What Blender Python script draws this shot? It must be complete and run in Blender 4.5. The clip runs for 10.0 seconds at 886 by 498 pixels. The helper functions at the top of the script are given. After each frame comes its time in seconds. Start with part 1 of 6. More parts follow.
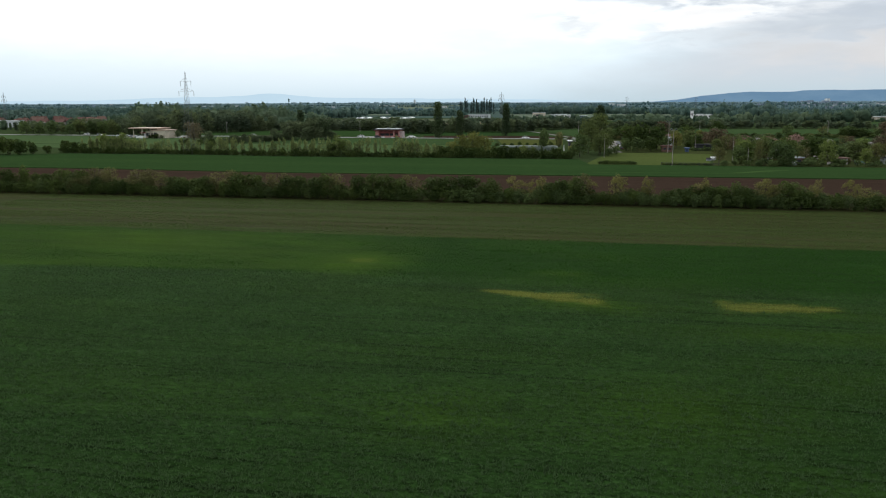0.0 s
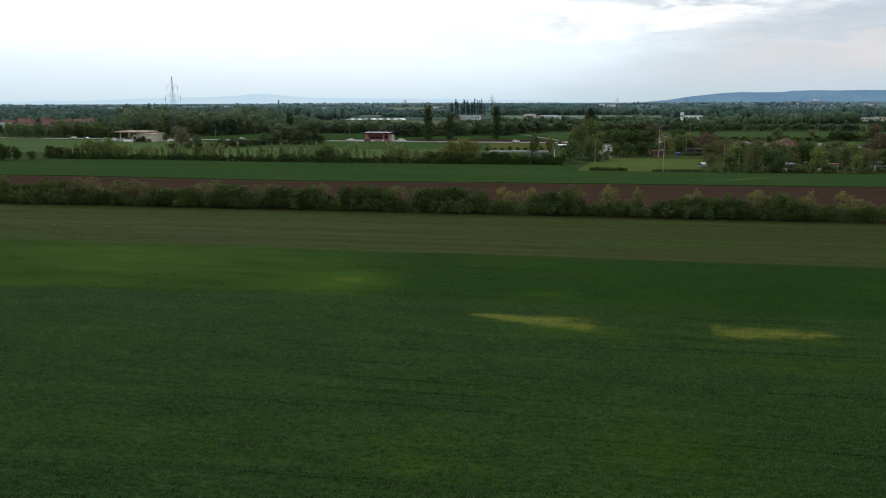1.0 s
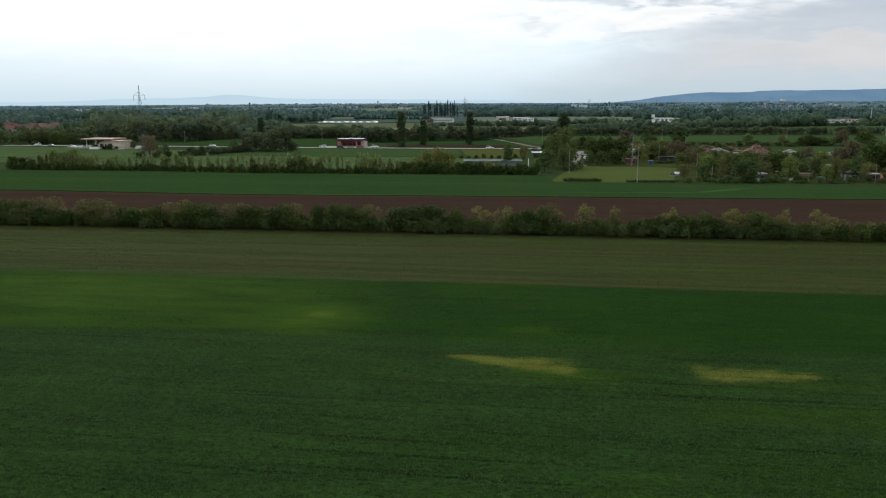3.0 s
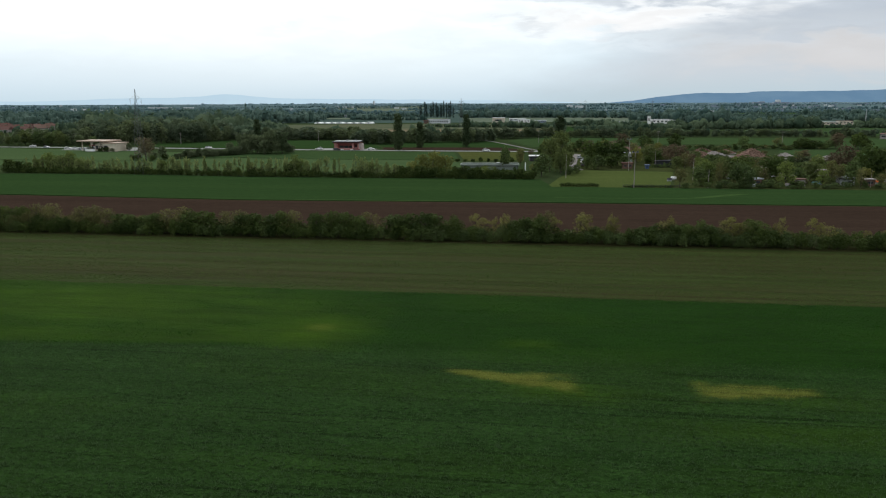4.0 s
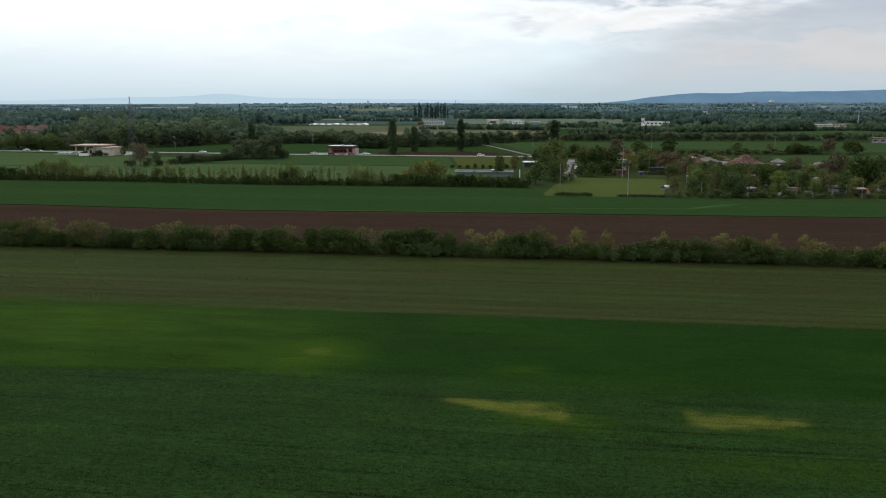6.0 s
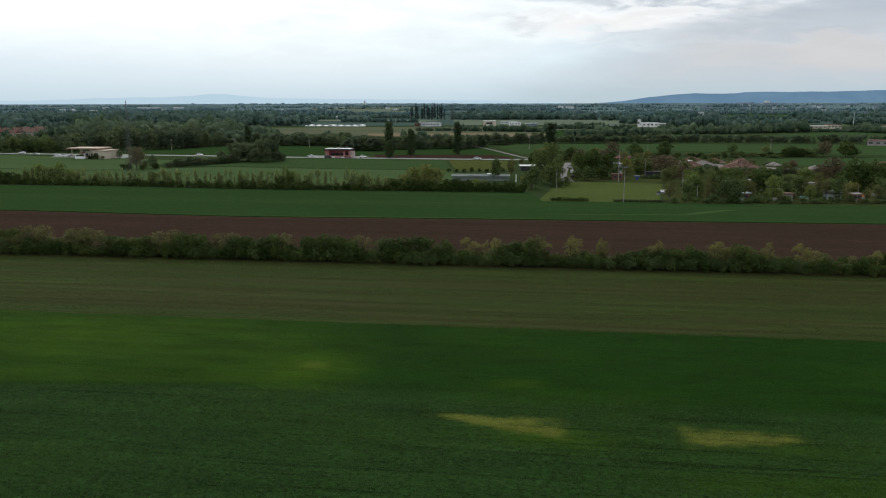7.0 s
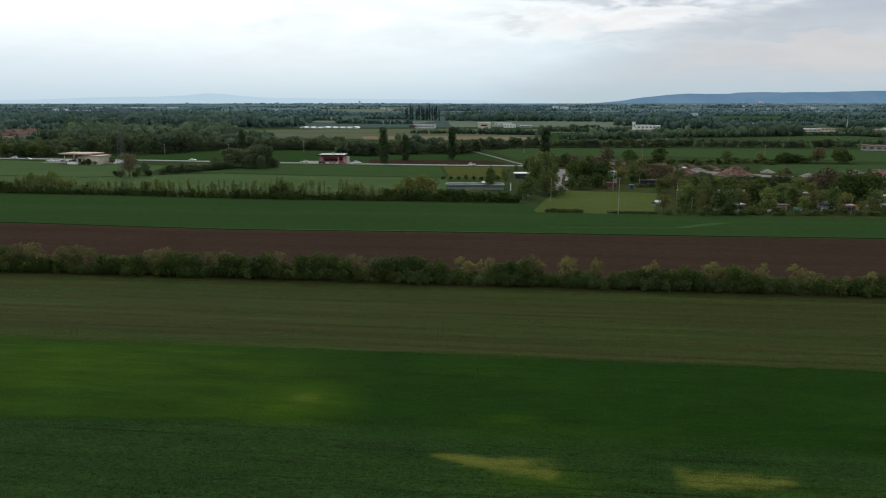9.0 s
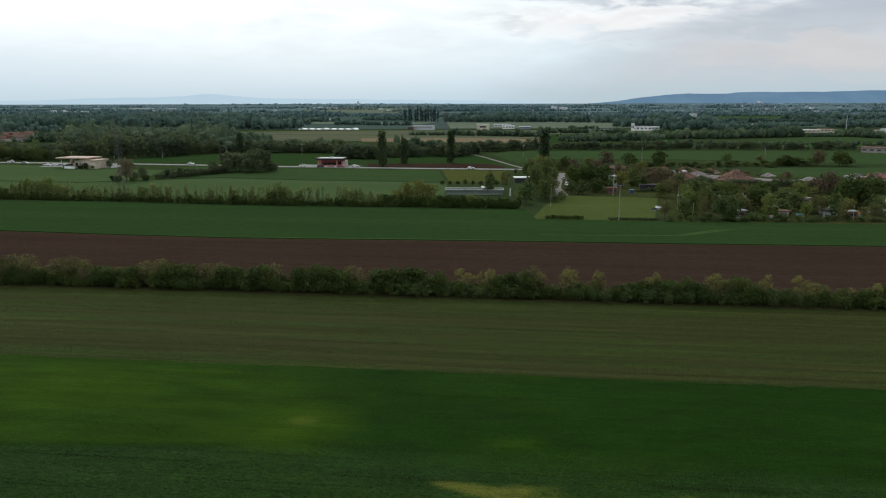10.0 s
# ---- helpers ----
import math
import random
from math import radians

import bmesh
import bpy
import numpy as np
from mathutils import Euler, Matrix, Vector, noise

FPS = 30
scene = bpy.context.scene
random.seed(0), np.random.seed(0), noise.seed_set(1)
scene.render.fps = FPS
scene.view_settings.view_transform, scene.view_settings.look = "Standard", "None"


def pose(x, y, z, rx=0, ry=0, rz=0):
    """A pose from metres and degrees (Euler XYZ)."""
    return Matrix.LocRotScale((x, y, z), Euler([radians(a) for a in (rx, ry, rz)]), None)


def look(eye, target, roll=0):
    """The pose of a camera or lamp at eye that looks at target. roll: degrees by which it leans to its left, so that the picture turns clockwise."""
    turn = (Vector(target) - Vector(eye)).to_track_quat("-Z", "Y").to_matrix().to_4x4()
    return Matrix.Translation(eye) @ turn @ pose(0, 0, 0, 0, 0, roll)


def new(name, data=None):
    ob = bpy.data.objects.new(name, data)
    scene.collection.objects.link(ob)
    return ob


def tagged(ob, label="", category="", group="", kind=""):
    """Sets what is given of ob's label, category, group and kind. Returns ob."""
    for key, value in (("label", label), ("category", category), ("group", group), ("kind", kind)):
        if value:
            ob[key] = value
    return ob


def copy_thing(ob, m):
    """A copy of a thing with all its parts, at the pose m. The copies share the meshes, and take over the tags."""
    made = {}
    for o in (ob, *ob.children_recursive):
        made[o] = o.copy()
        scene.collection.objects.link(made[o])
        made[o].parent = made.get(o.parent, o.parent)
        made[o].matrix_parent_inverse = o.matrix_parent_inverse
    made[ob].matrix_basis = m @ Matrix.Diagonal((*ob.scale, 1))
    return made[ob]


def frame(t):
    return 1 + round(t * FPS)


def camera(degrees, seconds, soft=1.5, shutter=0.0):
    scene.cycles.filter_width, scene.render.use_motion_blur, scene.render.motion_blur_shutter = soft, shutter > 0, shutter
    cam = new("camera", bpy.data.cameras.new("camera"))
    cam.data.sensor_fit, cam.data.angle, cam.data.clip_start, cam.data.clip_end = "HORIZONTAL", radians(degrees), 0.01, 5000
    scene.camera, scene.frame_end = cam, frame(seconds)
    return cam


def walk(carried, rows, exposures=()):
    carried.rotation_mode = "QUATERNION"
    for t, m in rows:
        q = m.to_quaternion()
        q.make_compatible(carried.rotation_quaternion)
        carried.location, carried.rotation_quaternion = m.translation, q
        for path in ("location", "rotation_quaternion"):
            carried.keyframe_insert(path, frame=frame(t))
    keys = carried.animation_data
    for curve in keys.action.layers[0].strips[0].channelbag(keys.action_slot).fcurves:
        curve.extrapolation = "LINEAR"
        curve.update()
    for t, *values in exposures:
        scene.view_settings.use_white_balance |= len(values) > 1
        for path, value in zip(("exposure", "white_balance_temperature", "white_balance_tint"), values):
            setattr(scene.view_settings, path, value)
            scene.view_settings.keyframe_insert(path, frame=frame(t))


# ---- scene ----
cam = camera(62.0, 10.0, soft=1.1)

PATH = [
    (0, (0.221, -5.392, 20.205), (-0.017, 33.848, 12.485), -0.20),
    (0.5, (0.486, -3.937, 21.081), (0.249, 35.323, 13.381), -0.20),
    (1, (0.662, -2.770, 22.139), (0.905, 36.475, 14.419), -0.20),
    (1.5, (0.889, -1.468, 22.968), (1.931, 37.784, 15.328), -0.20),
    (2, (0.816, -0.584, 23.969), (2.179, 38.652, 16.289), -0.20),
    (2.5, (0.728, 0.026, 24.890), (2.231, 39.243, 17.170), -0.30),
    (4, (0.066, 0.564, 27.345), (1.949, 39.765, 19.605), -0.20),
    (4.5, (0.079, 0.523, 28.146), (2.002, 39.725, 20.366), -0.20),
    (5, (-0.153, 0.544, 28.939), (1.890, 39.727, 21.159), -0.10),
    (5.5, (-0.112, 0.475, 29.794), (2.011, 39.658, 22.014), -0.10),
    (7, (0.037, 0.392, 32.415), (2.400, 39.558, 24.635), -0.10),
    (7.5, (0.026, 0.407, 33.339), (2.490, 39.554, 25.539), -0.10),
    (8, (0.217, 0.575, 34.189), (2.721, 39.703, 26.309), -0.10),
    (8.5, (0.246, 1.031, 35.218), (2.830, 40.159, 27.358), 0.00),
    (9, (0.344, 1.987, 36.219), (2.988, 41.136, 28.399), -0.00),
    (9.5, (0.384, 3.073, 37.280), (3.048, 42.202, 29.460), -0.00),
    (10, (0.359, 4.376, 38.130), (3.063, 43.525, 30.310), -0.10),
]
walk(cam, [(t, look(eye, target, roll)) for t, eye, target, roll in PATH], exposures=((0.0, 0.10), (4.0, 0.01), (10.0, -0.08)))

# ---- world and light ----
SUN_AZ, SUN_EL = radians(-14), radians(34)
SUN_DIR = Vector((math.sin(SUN_AZ) * math.cos(SUN_EL), math.cos(SUN_AZ) * math.cos(SUN_EL), math.sin(SUN_EL)))


class Nodes:
    """Short hand for building a node tree."""

    def __init__(self, tree):
        self.tree = tree
        tree.nodes.clear()

    def add(self, kind, **fields):
        node = self.tree.nodes.new(kind)
        for key, value in fields.items():
            if key == "inputs":
                for k, v in value.items():
                    if isinstance(v, bpy.types.NodeSocket):
                        self.tree.links.new(v, node.inputs[k])
                    else:
                        node.inputs[k].default_value = v
            else:
                setattr(node, key, value)
        return node

    def math(self, op, a, b=0.0, c=0.0, clamp=False):
        return self.add("ShaderNodeMath", operation=op, use_clamp=clamp, inputs={0: a, 1: b, 2: c}).outputs[0]

    def ramp(self, fac, lo, hi, to_lo=0.0, to_hi=1.0):
        n = self.add("ShaderNodeMapRange", interpolation_type="SMOOTHSTEP", inputs={0: fac, 1: lo, 2: hi, 3: to_lo, 4: to_hi})
        return n.outputs[0]

    def mix(self, fac, a, b, blend="MIX"):
        n = self.add("ShaderNodeMix", data_type="RGBA", blend_type=blend)
        for i, v in ((0, fac), (6, a), (7, b)):
            if isinstance(v, bpy.types.NodeSocket):
                self.tree.links.new(v, n.inputs[i])
            else:
                n.inputs[i].default_value = (*v, 1) if isinstance(v, tuple) and len(v) == 3 else v
        return n.outputs[2]

    def noise(self, vec, scale, detail=4, rough=0.55, distort=0.0):
        n = self.add("ShaderNodeTexNoise", inputs={"Vector": vec, "Scale": scale, "Detail": detail, "Roughness": rough, "Distortion": distort})
        return n.outputs[0]

    def scaled(self, vec, s, rot=0.0):
        return self.add("ShaderNodeMapping", inputs={"Vector": vec, "Scale": s, "Rotation": (0, 0, rot)}).outputs[0]


def build_world():
    world = bpy.data.worlds.new("sky")
    scene.world = world
    world.use_nodes = True
    n = Nodes(world.node_tree)
    d = n.add("ShaderNodeTexCoord").outputs["Generated"]
    sep = n.add("ShaderNodeSeparateXYZ", inputs={0: d})
    x, z = sep.outputs[0], sep.outputs[2]
    sky = n.add("ShaderNodeTexSky", sky_type="NISHITA", sun_disc=False, sun_elevation=SUN_EL, sun_rotation=SUN_AZ,
                air_density=1.0, dust_density=3.0)
    clear = n.mix(1.0, sky.outputs[0], (0.10, 0.10, 0.10), "MULTIPLY")
    toward = n.add("ShaderNodeVectorMath", operation="DOT_PRODUCT", inputs={0: d, 1: SUN_DIR}).outputs["Value"]
    glow = n.ramp(toward, 0.69, 0.88)
    big = n.noise(n.scaled(d, (1.0, 1.0, 3.4)), 4.2, 6, 0.55, 0.5)
    fine = n.noise(n.scaled(d, (1.0, 1.0, 4.0)), 13.0, 5, 0.55, 0.3)
    xw = n.math("ADD", x, n.math("MULTIPLY", n.math("SUBTRACT", big, 0.5), 0.34))
    zw = n.math("ADD", z, n.math("MULTIPLY", n.math("SUBTRACT", fine, 0.5), 0.075))

    def bank(cx, cz, rx, rz, soft=0.05):
        """A cloud with torn edges, by its place and half widths in the sky."""
        dx = n.math("DIVIDE", n.math("SUBTRACT", xw, cx), rx)
        dz = n.math("DIVIDE", n.math("SUBTRACT", zw, cz), rz)
        r = n.math("SQRT", n.math("ADD", n.math("MULTIPLY", dx, dx), n.math("MULTIPLY", dz, dz)))
        return n.ramp(r, 1.0, soft)

    # a thin high layer, pale blue low down and blinding round the hidden sun
    deck = n.mix(n.ramp(z, -0.01, 0.035), (0.560, 0.725, 0.835), (0.625, 0.780, 0.895))
    deck = n.mix(n.ramp(z, 0.035, 0.10), deck, (0.70, 0.855, 0.965))
    deck = n.mix(n.ramp(n.math("ADD", zw, n.math("MULTIPLY", xw, 0.07)), 0.078, 0.142), deck, (1.03, 1.07, 1.10))
    deck = n.mix(n.ramp(z, 0.2, 0.6), deck, (0.98, 1.0, 1.03))
    deck = n.mix(n.math("MULTIPLY", glow, n.ramp(z, 0.0, 0.15, 0.05, 1.0)), deck, (1.12, 1.18, 1.22))
    near_sun = n.math("MULTIPLY", n.math("MULTIPLY", n.ramp(x, -0.35, 0.02), n.ramp(x, 0.34, 0.12)), n.ramp(z, 0.0, 0.07))
    deck = n.mix(n.math("MULTIPLY", near_sun, 0.5), deck, (0.86, 0.97, 1.03))
    # duller cloud away from the sun, warmer low down
    dull = n.math("MULTIPLY", n.ramp(n.math("ADD", xw, n.math("MULTIPLY", n.math("MINIMUM", z, 0.14), -2.6)), 0.02, 0.27), n.ramp(z, 0.6, 0.16))
    deck = n.mix(n.math("MULTIPLY", dull, 0.9), deck, n.mix(n.ramp(z, 0.0, 0.05), (0.515, 0.640, 0.715), (0.605, 0.660, 0.725)))
    deck = n.mix(n.math("MULTIPLY", bank(0.54, 0.055, 0.20, 0.036, 0.2), 0.55), deck, (0.74, 0.70, 0.685))
    deck = n.mix(n.math("MULTIPLY", bank(0.28, 0.100, 0.17, 0.020, 0.2), 0.8), deck, (0.93, 0.93, 0.94))
    # grey cloud banks with flat feet
    for cx, cz, rx, rz, k in ((0.22, 0.134, 0.10, 0.008, 0.45), (0.30, 0.126, 0.085, 0.012, 0.85), (0.36, 0.116, 0.05, 0.006, 0.6), (0.44, 0.108, 0.07, 0.026, 0.72), (0.54, 0.110, 0.10, 0.028, 0.62), (0.17, 0.098, 0.03, 0.006, 0.30), (0.50, 0.083, 0.09, 0.007, 0.35),
                              (0.62, 0.125, 0.16, 0.03, 0.4), (0.33, 0.084, 0.06, 0.006, 0.30), (-0.18, 0.098, 0.04, 0.009, 0.16), (-0.08, 0.107, 0.06, 0.006, 0.12), (0.70, 0.20, 0.5, 0.07, 0.5), (0.1, 0.24, 0.5, 0.05, 0.4)):
        deck = n.mix(n.math("MULTIPLY", bank(cx, cz, rx * 1.3, rz * 1.4), k), deck, (0.46, 0.525, 0.61))
    veil = n.add("ShaderNodeCombineXYZ", inputs={i: n.ramp(fine, 0.3, 0.7, 0.95, 1.05) for i in range(3)}).outputs[0]
    deck = n.mix(n.ramp(z, 0.015, 0.10), deck, n.mix(1.0, deck, veil, "MULTIPLY"))
    col = n.mix(0.94, clear, deck)
    bg = n.add("ShaderNodeBackground", inputs={"Color": col, "Strength": 1.0})
    n.add("ShaderNodeOutputWorld", inputs={0: bg.outputs[0]})
    sun = new("sun", bpy.data.lights.new("sun", "SUN"))
    sun.data.energy, sun.data.angle, sun.data.color = 1.3, radians(18), (1.0, 0.96, 0.9)
    sun.matrix_world = look(SUN_DIR * 100, (0, 0, 0))


build_world()

# ---- materials ----
FIELD_TURN = radians(-10.7)  # the way the furrows run


def material(name):
    mat = bpy.data.materials.new(name)
    mat.use_nodes = True
    return mat, Nodes(mat.node_tree)


def finish(n, color, rough=0.8, bump=None, strength=0.3, distance=0.05, metallic=0.0, specular=0.3):
    ins = {"Base Color": color, "Roughness": rough, "Metallic": metallic, "Specular IOR Level": specular}
    if bump is not None:
        ins["Normal"] = n.add("ShaderNodeBump", inputs={"Strength": strength, "Distance": distance, "Height": bump}).outputs[0]
    b = n.add("ShaderNodeBsdfPrincipled", inputs=ins)
    n.add("ShaderNodeOutputMaterial", inputs={0: b.outputs[0]})
    return b


def world_pos(n):
    return n.add("ShaderNodeNewGeometry").outputs["Position"]


def field_material(name, dark, light, fleck=None, row=0.35, row_scale=1.2, patch=0.03, bump=0.5, distance=0.12, fine=3.0, yellow=None, sheen=0.0, drill=None, blot=0.30, span=1.0):
    """Ground with rows along the furrows, patches of other growth and fine relief."""
    mat, n = material(name)
    p = world_pos(n)
    along = n.scaled(p, (1, 1, 1), -FIELD_TURN)
    patches = n.noise(p, patch, 4, 0.6)
    rows = n.noise(n.scaled(along, (0.025, 1.0, 1.0)), row_scale, 3, 0.6)
    bands = n.noise(n.scaled(along, (0.006, 0.22, 1.0)), row_scale, 3, 0.6)
    grain = n.noise(p, fine, 5, 0.7)
    f = n.math("ADD", n.math("MULTIPLY", n.ramp(rows, 0.3, 0.7), row), n.math("MULTIPLY", n.ramp(patches, 0.3, 0.7), 1 - row))
    f = n.math("ADD", n.math("MULTIPLY", f, 0.6), n.math("MULTIPLY", n.ramp(bands, 0.3, 0.7), 0.4))
    col = n.mix(f, dark, light)
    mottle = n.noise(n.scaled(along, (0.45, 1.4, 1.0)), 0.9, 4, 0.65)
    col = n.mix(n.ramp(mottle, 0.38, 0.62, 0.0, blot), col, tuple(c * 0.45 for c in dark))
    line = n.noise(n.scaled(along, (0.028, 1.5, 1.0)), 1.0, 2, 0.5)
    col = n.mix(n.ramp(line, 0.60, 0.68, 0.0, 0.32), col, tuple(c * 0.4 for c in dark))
    if fleck:
        col = n.mix(n.math("MULTIPLY", n.ramp(grain, 0.45, 0.68), 0.65), col, fleck)
    if drill:
        # bare strips between the drilled rows, wide and narrow
        strip = n.noise(n.scaled(along, (0.0035, 0.62, 1.0)), span, 3, 0.65)
        thin = n.noise(n.scaled(along, (0.014, 1.7, 1.0)), span, 2, 0.6)
        speck = n.noise(n.scaled(along, (0.5, 1.6, 1.0)), 1.7, 4, 0.65)
        broad = n.noise(n.scaled(along, (0.010, 0.060, 1.0)), 1.0, 3, 0.5)
        worn = n.math("MULTIPLY", n.ramp(strip, 0.45, 0.60), n.ramp(speck, 0.36, 0.60, 0.35, 1.0))
        col = n.mix(n.math("MULTIPLY", worn, 0.66), col, drill[0])
        col = n.mix(n.math("MULTIPLY", n.ramp(broad, 0.48, 0.66), 0.35), col, drill[0])
        col = n.mix(n.math("MULTIPLY", n.math("MULTIPLY", n.ramp(thin, 0.50, 0.62), n.ramp(speck, 0.40, 0.60)), 0.46), col, drill[1])
        groove = n.noise(n.scaled(along, (0.011, 0.95, 1.0)), span, 2, 0.5)
        col = n.mix(n.math("MULTIPLY", n.ramp(groove, 0.57, 0.64), n.ramp(speck, 0.35, 0.55, 0.2, 0.6)), col, tuple(c * 0.62 for c in drill[0]))
    if yellow:
        at = n.add("ShaderNodeAttribute", attribute_name="yellowing").outputs["Fac"]
        at2 = n.add("ShaderNodeAttribute", attribute_name="ripening").outputs["Fac"]
        lush = n.add("ShaderNodeAttribute", attribute_name="lush").outputs["Fac"]
        # clumps of blades where the stand is not yet closed; shade in their gaps is painted dark
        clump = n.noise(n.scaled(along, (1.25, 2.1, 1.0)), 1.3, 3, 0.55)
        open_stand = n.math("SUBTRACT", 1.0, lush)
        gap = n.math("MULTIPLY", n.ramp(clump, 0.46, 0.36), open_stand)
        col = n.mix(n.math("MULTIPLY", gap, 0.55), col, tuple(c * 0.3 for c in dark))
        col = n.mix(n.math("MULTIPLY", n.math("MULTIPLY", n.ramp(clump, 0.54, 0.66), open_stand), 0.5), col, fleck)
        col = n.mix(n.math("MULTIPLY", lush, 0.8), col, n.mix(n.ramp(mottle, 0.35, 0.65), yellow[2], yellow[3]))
        dense = n.add("ShaderNodeAttribute", attribute_name="near_right_dark").outputs["Fac"]
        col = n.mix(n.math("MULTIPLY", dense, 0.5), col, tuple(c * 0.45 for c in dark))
        # shadow lying in the tramlines, painted as a darker green
        tramline_shade = n.add("ShaderNodeAttribute", attribute_name="tramline_shade").outputs["Fac"]
        col = n.mix(n.math("MULTIPLY", tramline_shade, 0.6), col, tuple(c * 0.35 for c in dark))
        col = n.mix(at2, col, yellow[1])
        col = n.mix(at, col, yellow[0])
        wide = n.noise(n.scaled(along, (0.22, 0.8, 1.0)), 0.6, 4, 0.6)
        tone = n.math("MULTIPLY", n.ramp(wide, 0.3, 0.7, 0.87, 1.12), n.ramp(grain, 0.3, 0.7, 0.82, 1.17))
        tone = n.math("MULTIPLY", tone, n.math("SUBTRACT", 1.0, n.math("MULTIPLY", n.ramp(line, 0.58, 0.68, 0.0, 0.32), open_stand)))
        swirl = n.noise(n.scaled(along, (0.06, 0.16, 1.0)), 1.0, 4, 0.6)
        tone = n.math("MULTIPLY", tone, n.ramp(swirl, 0.3, 0.7, 0.91, 1.08))
        col = n.mix(1.0, col, n.add("ShaderNodeCombineXYZ", inputs={0: tone, 1: tone, 2: tone}).outputs[0], "MULTIPLY")
    h = n.math("ADD", grain, n.math("MULTIPLY", rows, 0.8))
    if yellow:
        h = n.math("ADD", h, n.math("MULTIPLY", n.math("MULTIPLY", clump, open_stand), 1.6))
    finish(n, col, 0.75, h, bump, distance, specular=sheen)
    return mat


def leaf_material(name, dark, light, translucent=0.25):
    mat, n = material(name)
    geo = n.add("ShaderNodeNewGeometry")
    tone = n.add("ShaderNodeObjectInfo").outputs["Random"]
    leaf = geo.outputs["Random Per Island"]
    blot = n.noise(geo.outputs["Position"], 0.35, 3)
    f = n.math("ADD", n.math("MULTIPLY", leaf, 0.26), n.math("MULTIPLY", n.ramp(blot, 0.3, 0.7), 0.26))
    f = n.math("ADD", f, n.math("MULTIPLY", tone, 0.52))
    col = n.mix(f, dark, light)
    b = n.add("ShaderNodeBsdfPrincipled", inputs={"Base Color": col, "Roughness": 0.75, "Specular IOR Level": 0.12})
    t = n.add("ShaderNodeBsdfTranslucent", inputs={"Color": col})
    m = n.add("ShaderNodeMixShader", inputs={0: translucent, 1: b.outputs[0], 2: t.outputs[0]})
    n.add("ShaderNodeOutputMaterial", inputs={0: m.outputs[0]})
    return mat


def wood_material(name, dark, light, translucent=0.4):
    """Massed crowns: every tree has a tone of its own, and its leaves vary a little round it."""
    mat, n = material(name)
    geo = n.add("ShaderNodeNewGeometry")
    tree = n.add("ShaderNodeAttribute", attribute_name="tree_tone").outputs["Fac"]
    blot = n.noise(geo.outputs["Position"], 0.6, 3)
    f = n.math("ADD", n.math("MULTIPLY", tree, 0.7), n.math("MULTIPLY", geo.outputs["Random Per Island"], 0.18))
    f = n.math("ADD", f, n.math("MULTIPLY", blot, 0.2), clamp=True)
    col = n.mix(f, dark, light)
    b = n.add("ShaderNodeBsdfPrincipled", inputs={"Base Color": col, "Roughness": 0.85, "Specular IOR Level": 0.08})
    t = n.add("ShaderNodeBsdfTranslucent", inputs={"Color": col})
    m = n.add("ShaderNodeMixShader", inputs={0: translucent, 1: b.outputs[0], 2: t.outputs[0]})
    n.add("ShaderNodeOutputMaterial", inputs={0: m.outputs[0]})
    return mat


def plain_material(name, dark, light, scale=0.6, rough=0.8, metallic=0.0, bump=0.2, distance=0.02):
    """Painted, plastered or bare surfaces, with stains and grain."""
    mat, n = material(name)
    p = world_pos(n)
    tone = n.add("ShaderNodeObjectInfo").outputs["Random"]
    big = n.noise(p, scale, 4, 0.6)
    grain = n.noise(p, scale * 14, 4, 0.7)
    f = n.math("ADD", n.math("MULTIPLY", n.ramp(big, 0.3, 0.7), 0.6), n.math("MULTIPLY", grain, 0.25))
    f = n.math("ADD", f, n.math("MULTIPLY", tone, 0.15))
    finish(n, n.mix(f, dark, light), rough, grain, bump, distance, metallic)
    return mat


def glass_material(name, color, rough=0.12):
    mat, n = material(name)
    grime = n.noise(world_pos(n), 1.3, 4)
    finish(n, n.mix(grime, color, tuple(c * 1.6 for c in color)), rough, None, specular=0.5 if rough < 0.5 else 0.2)
    return mat


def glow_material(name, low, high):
    """Far ridges, a plain backdrop that glows in a colour with miles of haze put in."""
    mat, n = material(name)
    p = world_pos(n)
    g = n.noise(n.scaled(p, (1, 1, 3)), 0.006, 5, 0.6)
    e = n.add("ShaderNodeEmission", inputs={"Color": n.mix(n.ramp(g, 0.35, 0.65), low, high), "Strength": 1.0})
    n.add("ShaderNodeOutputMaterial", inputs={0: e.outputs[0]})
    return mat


M = {}
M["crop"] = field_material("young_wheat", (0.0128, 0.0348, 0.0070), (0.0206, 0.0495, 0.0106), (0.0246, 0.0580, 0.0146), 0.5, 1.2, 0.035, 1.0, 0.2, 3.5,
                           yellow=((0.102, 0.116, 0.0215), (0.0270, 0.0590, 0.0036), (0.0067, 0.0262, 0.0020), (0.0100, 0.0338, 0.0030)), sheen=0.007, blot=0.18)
M["sparse"] = field_material("sparse_crop_on_soil", (0.0204, 0.0286, 0.0078), (0.0392, 0.0596, 0.0155), (0.0302, 0.0486, 0.0120), 0.8, 0.8, 0.02, 0.8, 0.12, 1.5, sheen=0.006, drill=((0.0335, 0.0284, 0.0116), (0.0580, 0.0790, 0.0208)))
M["soil"] = field_material("ploughed_soil", (0.033, 0.0222, 0.0162), (0.049, 0.0332, 0.0245), (0.026, 0.0175, 0.0128), 0.6, 0.7, 0.03, 0.8, 0.15, 1.6)
M["green"] = field_material("meadow_green", (0.0200, 0.0445, 0.0145), (0.0295, 0.0580, 0.0182), (0.025, 0.051, 0.0158), 0.5, 0.3, 0.012, 0.4, 0.1, 1.2)
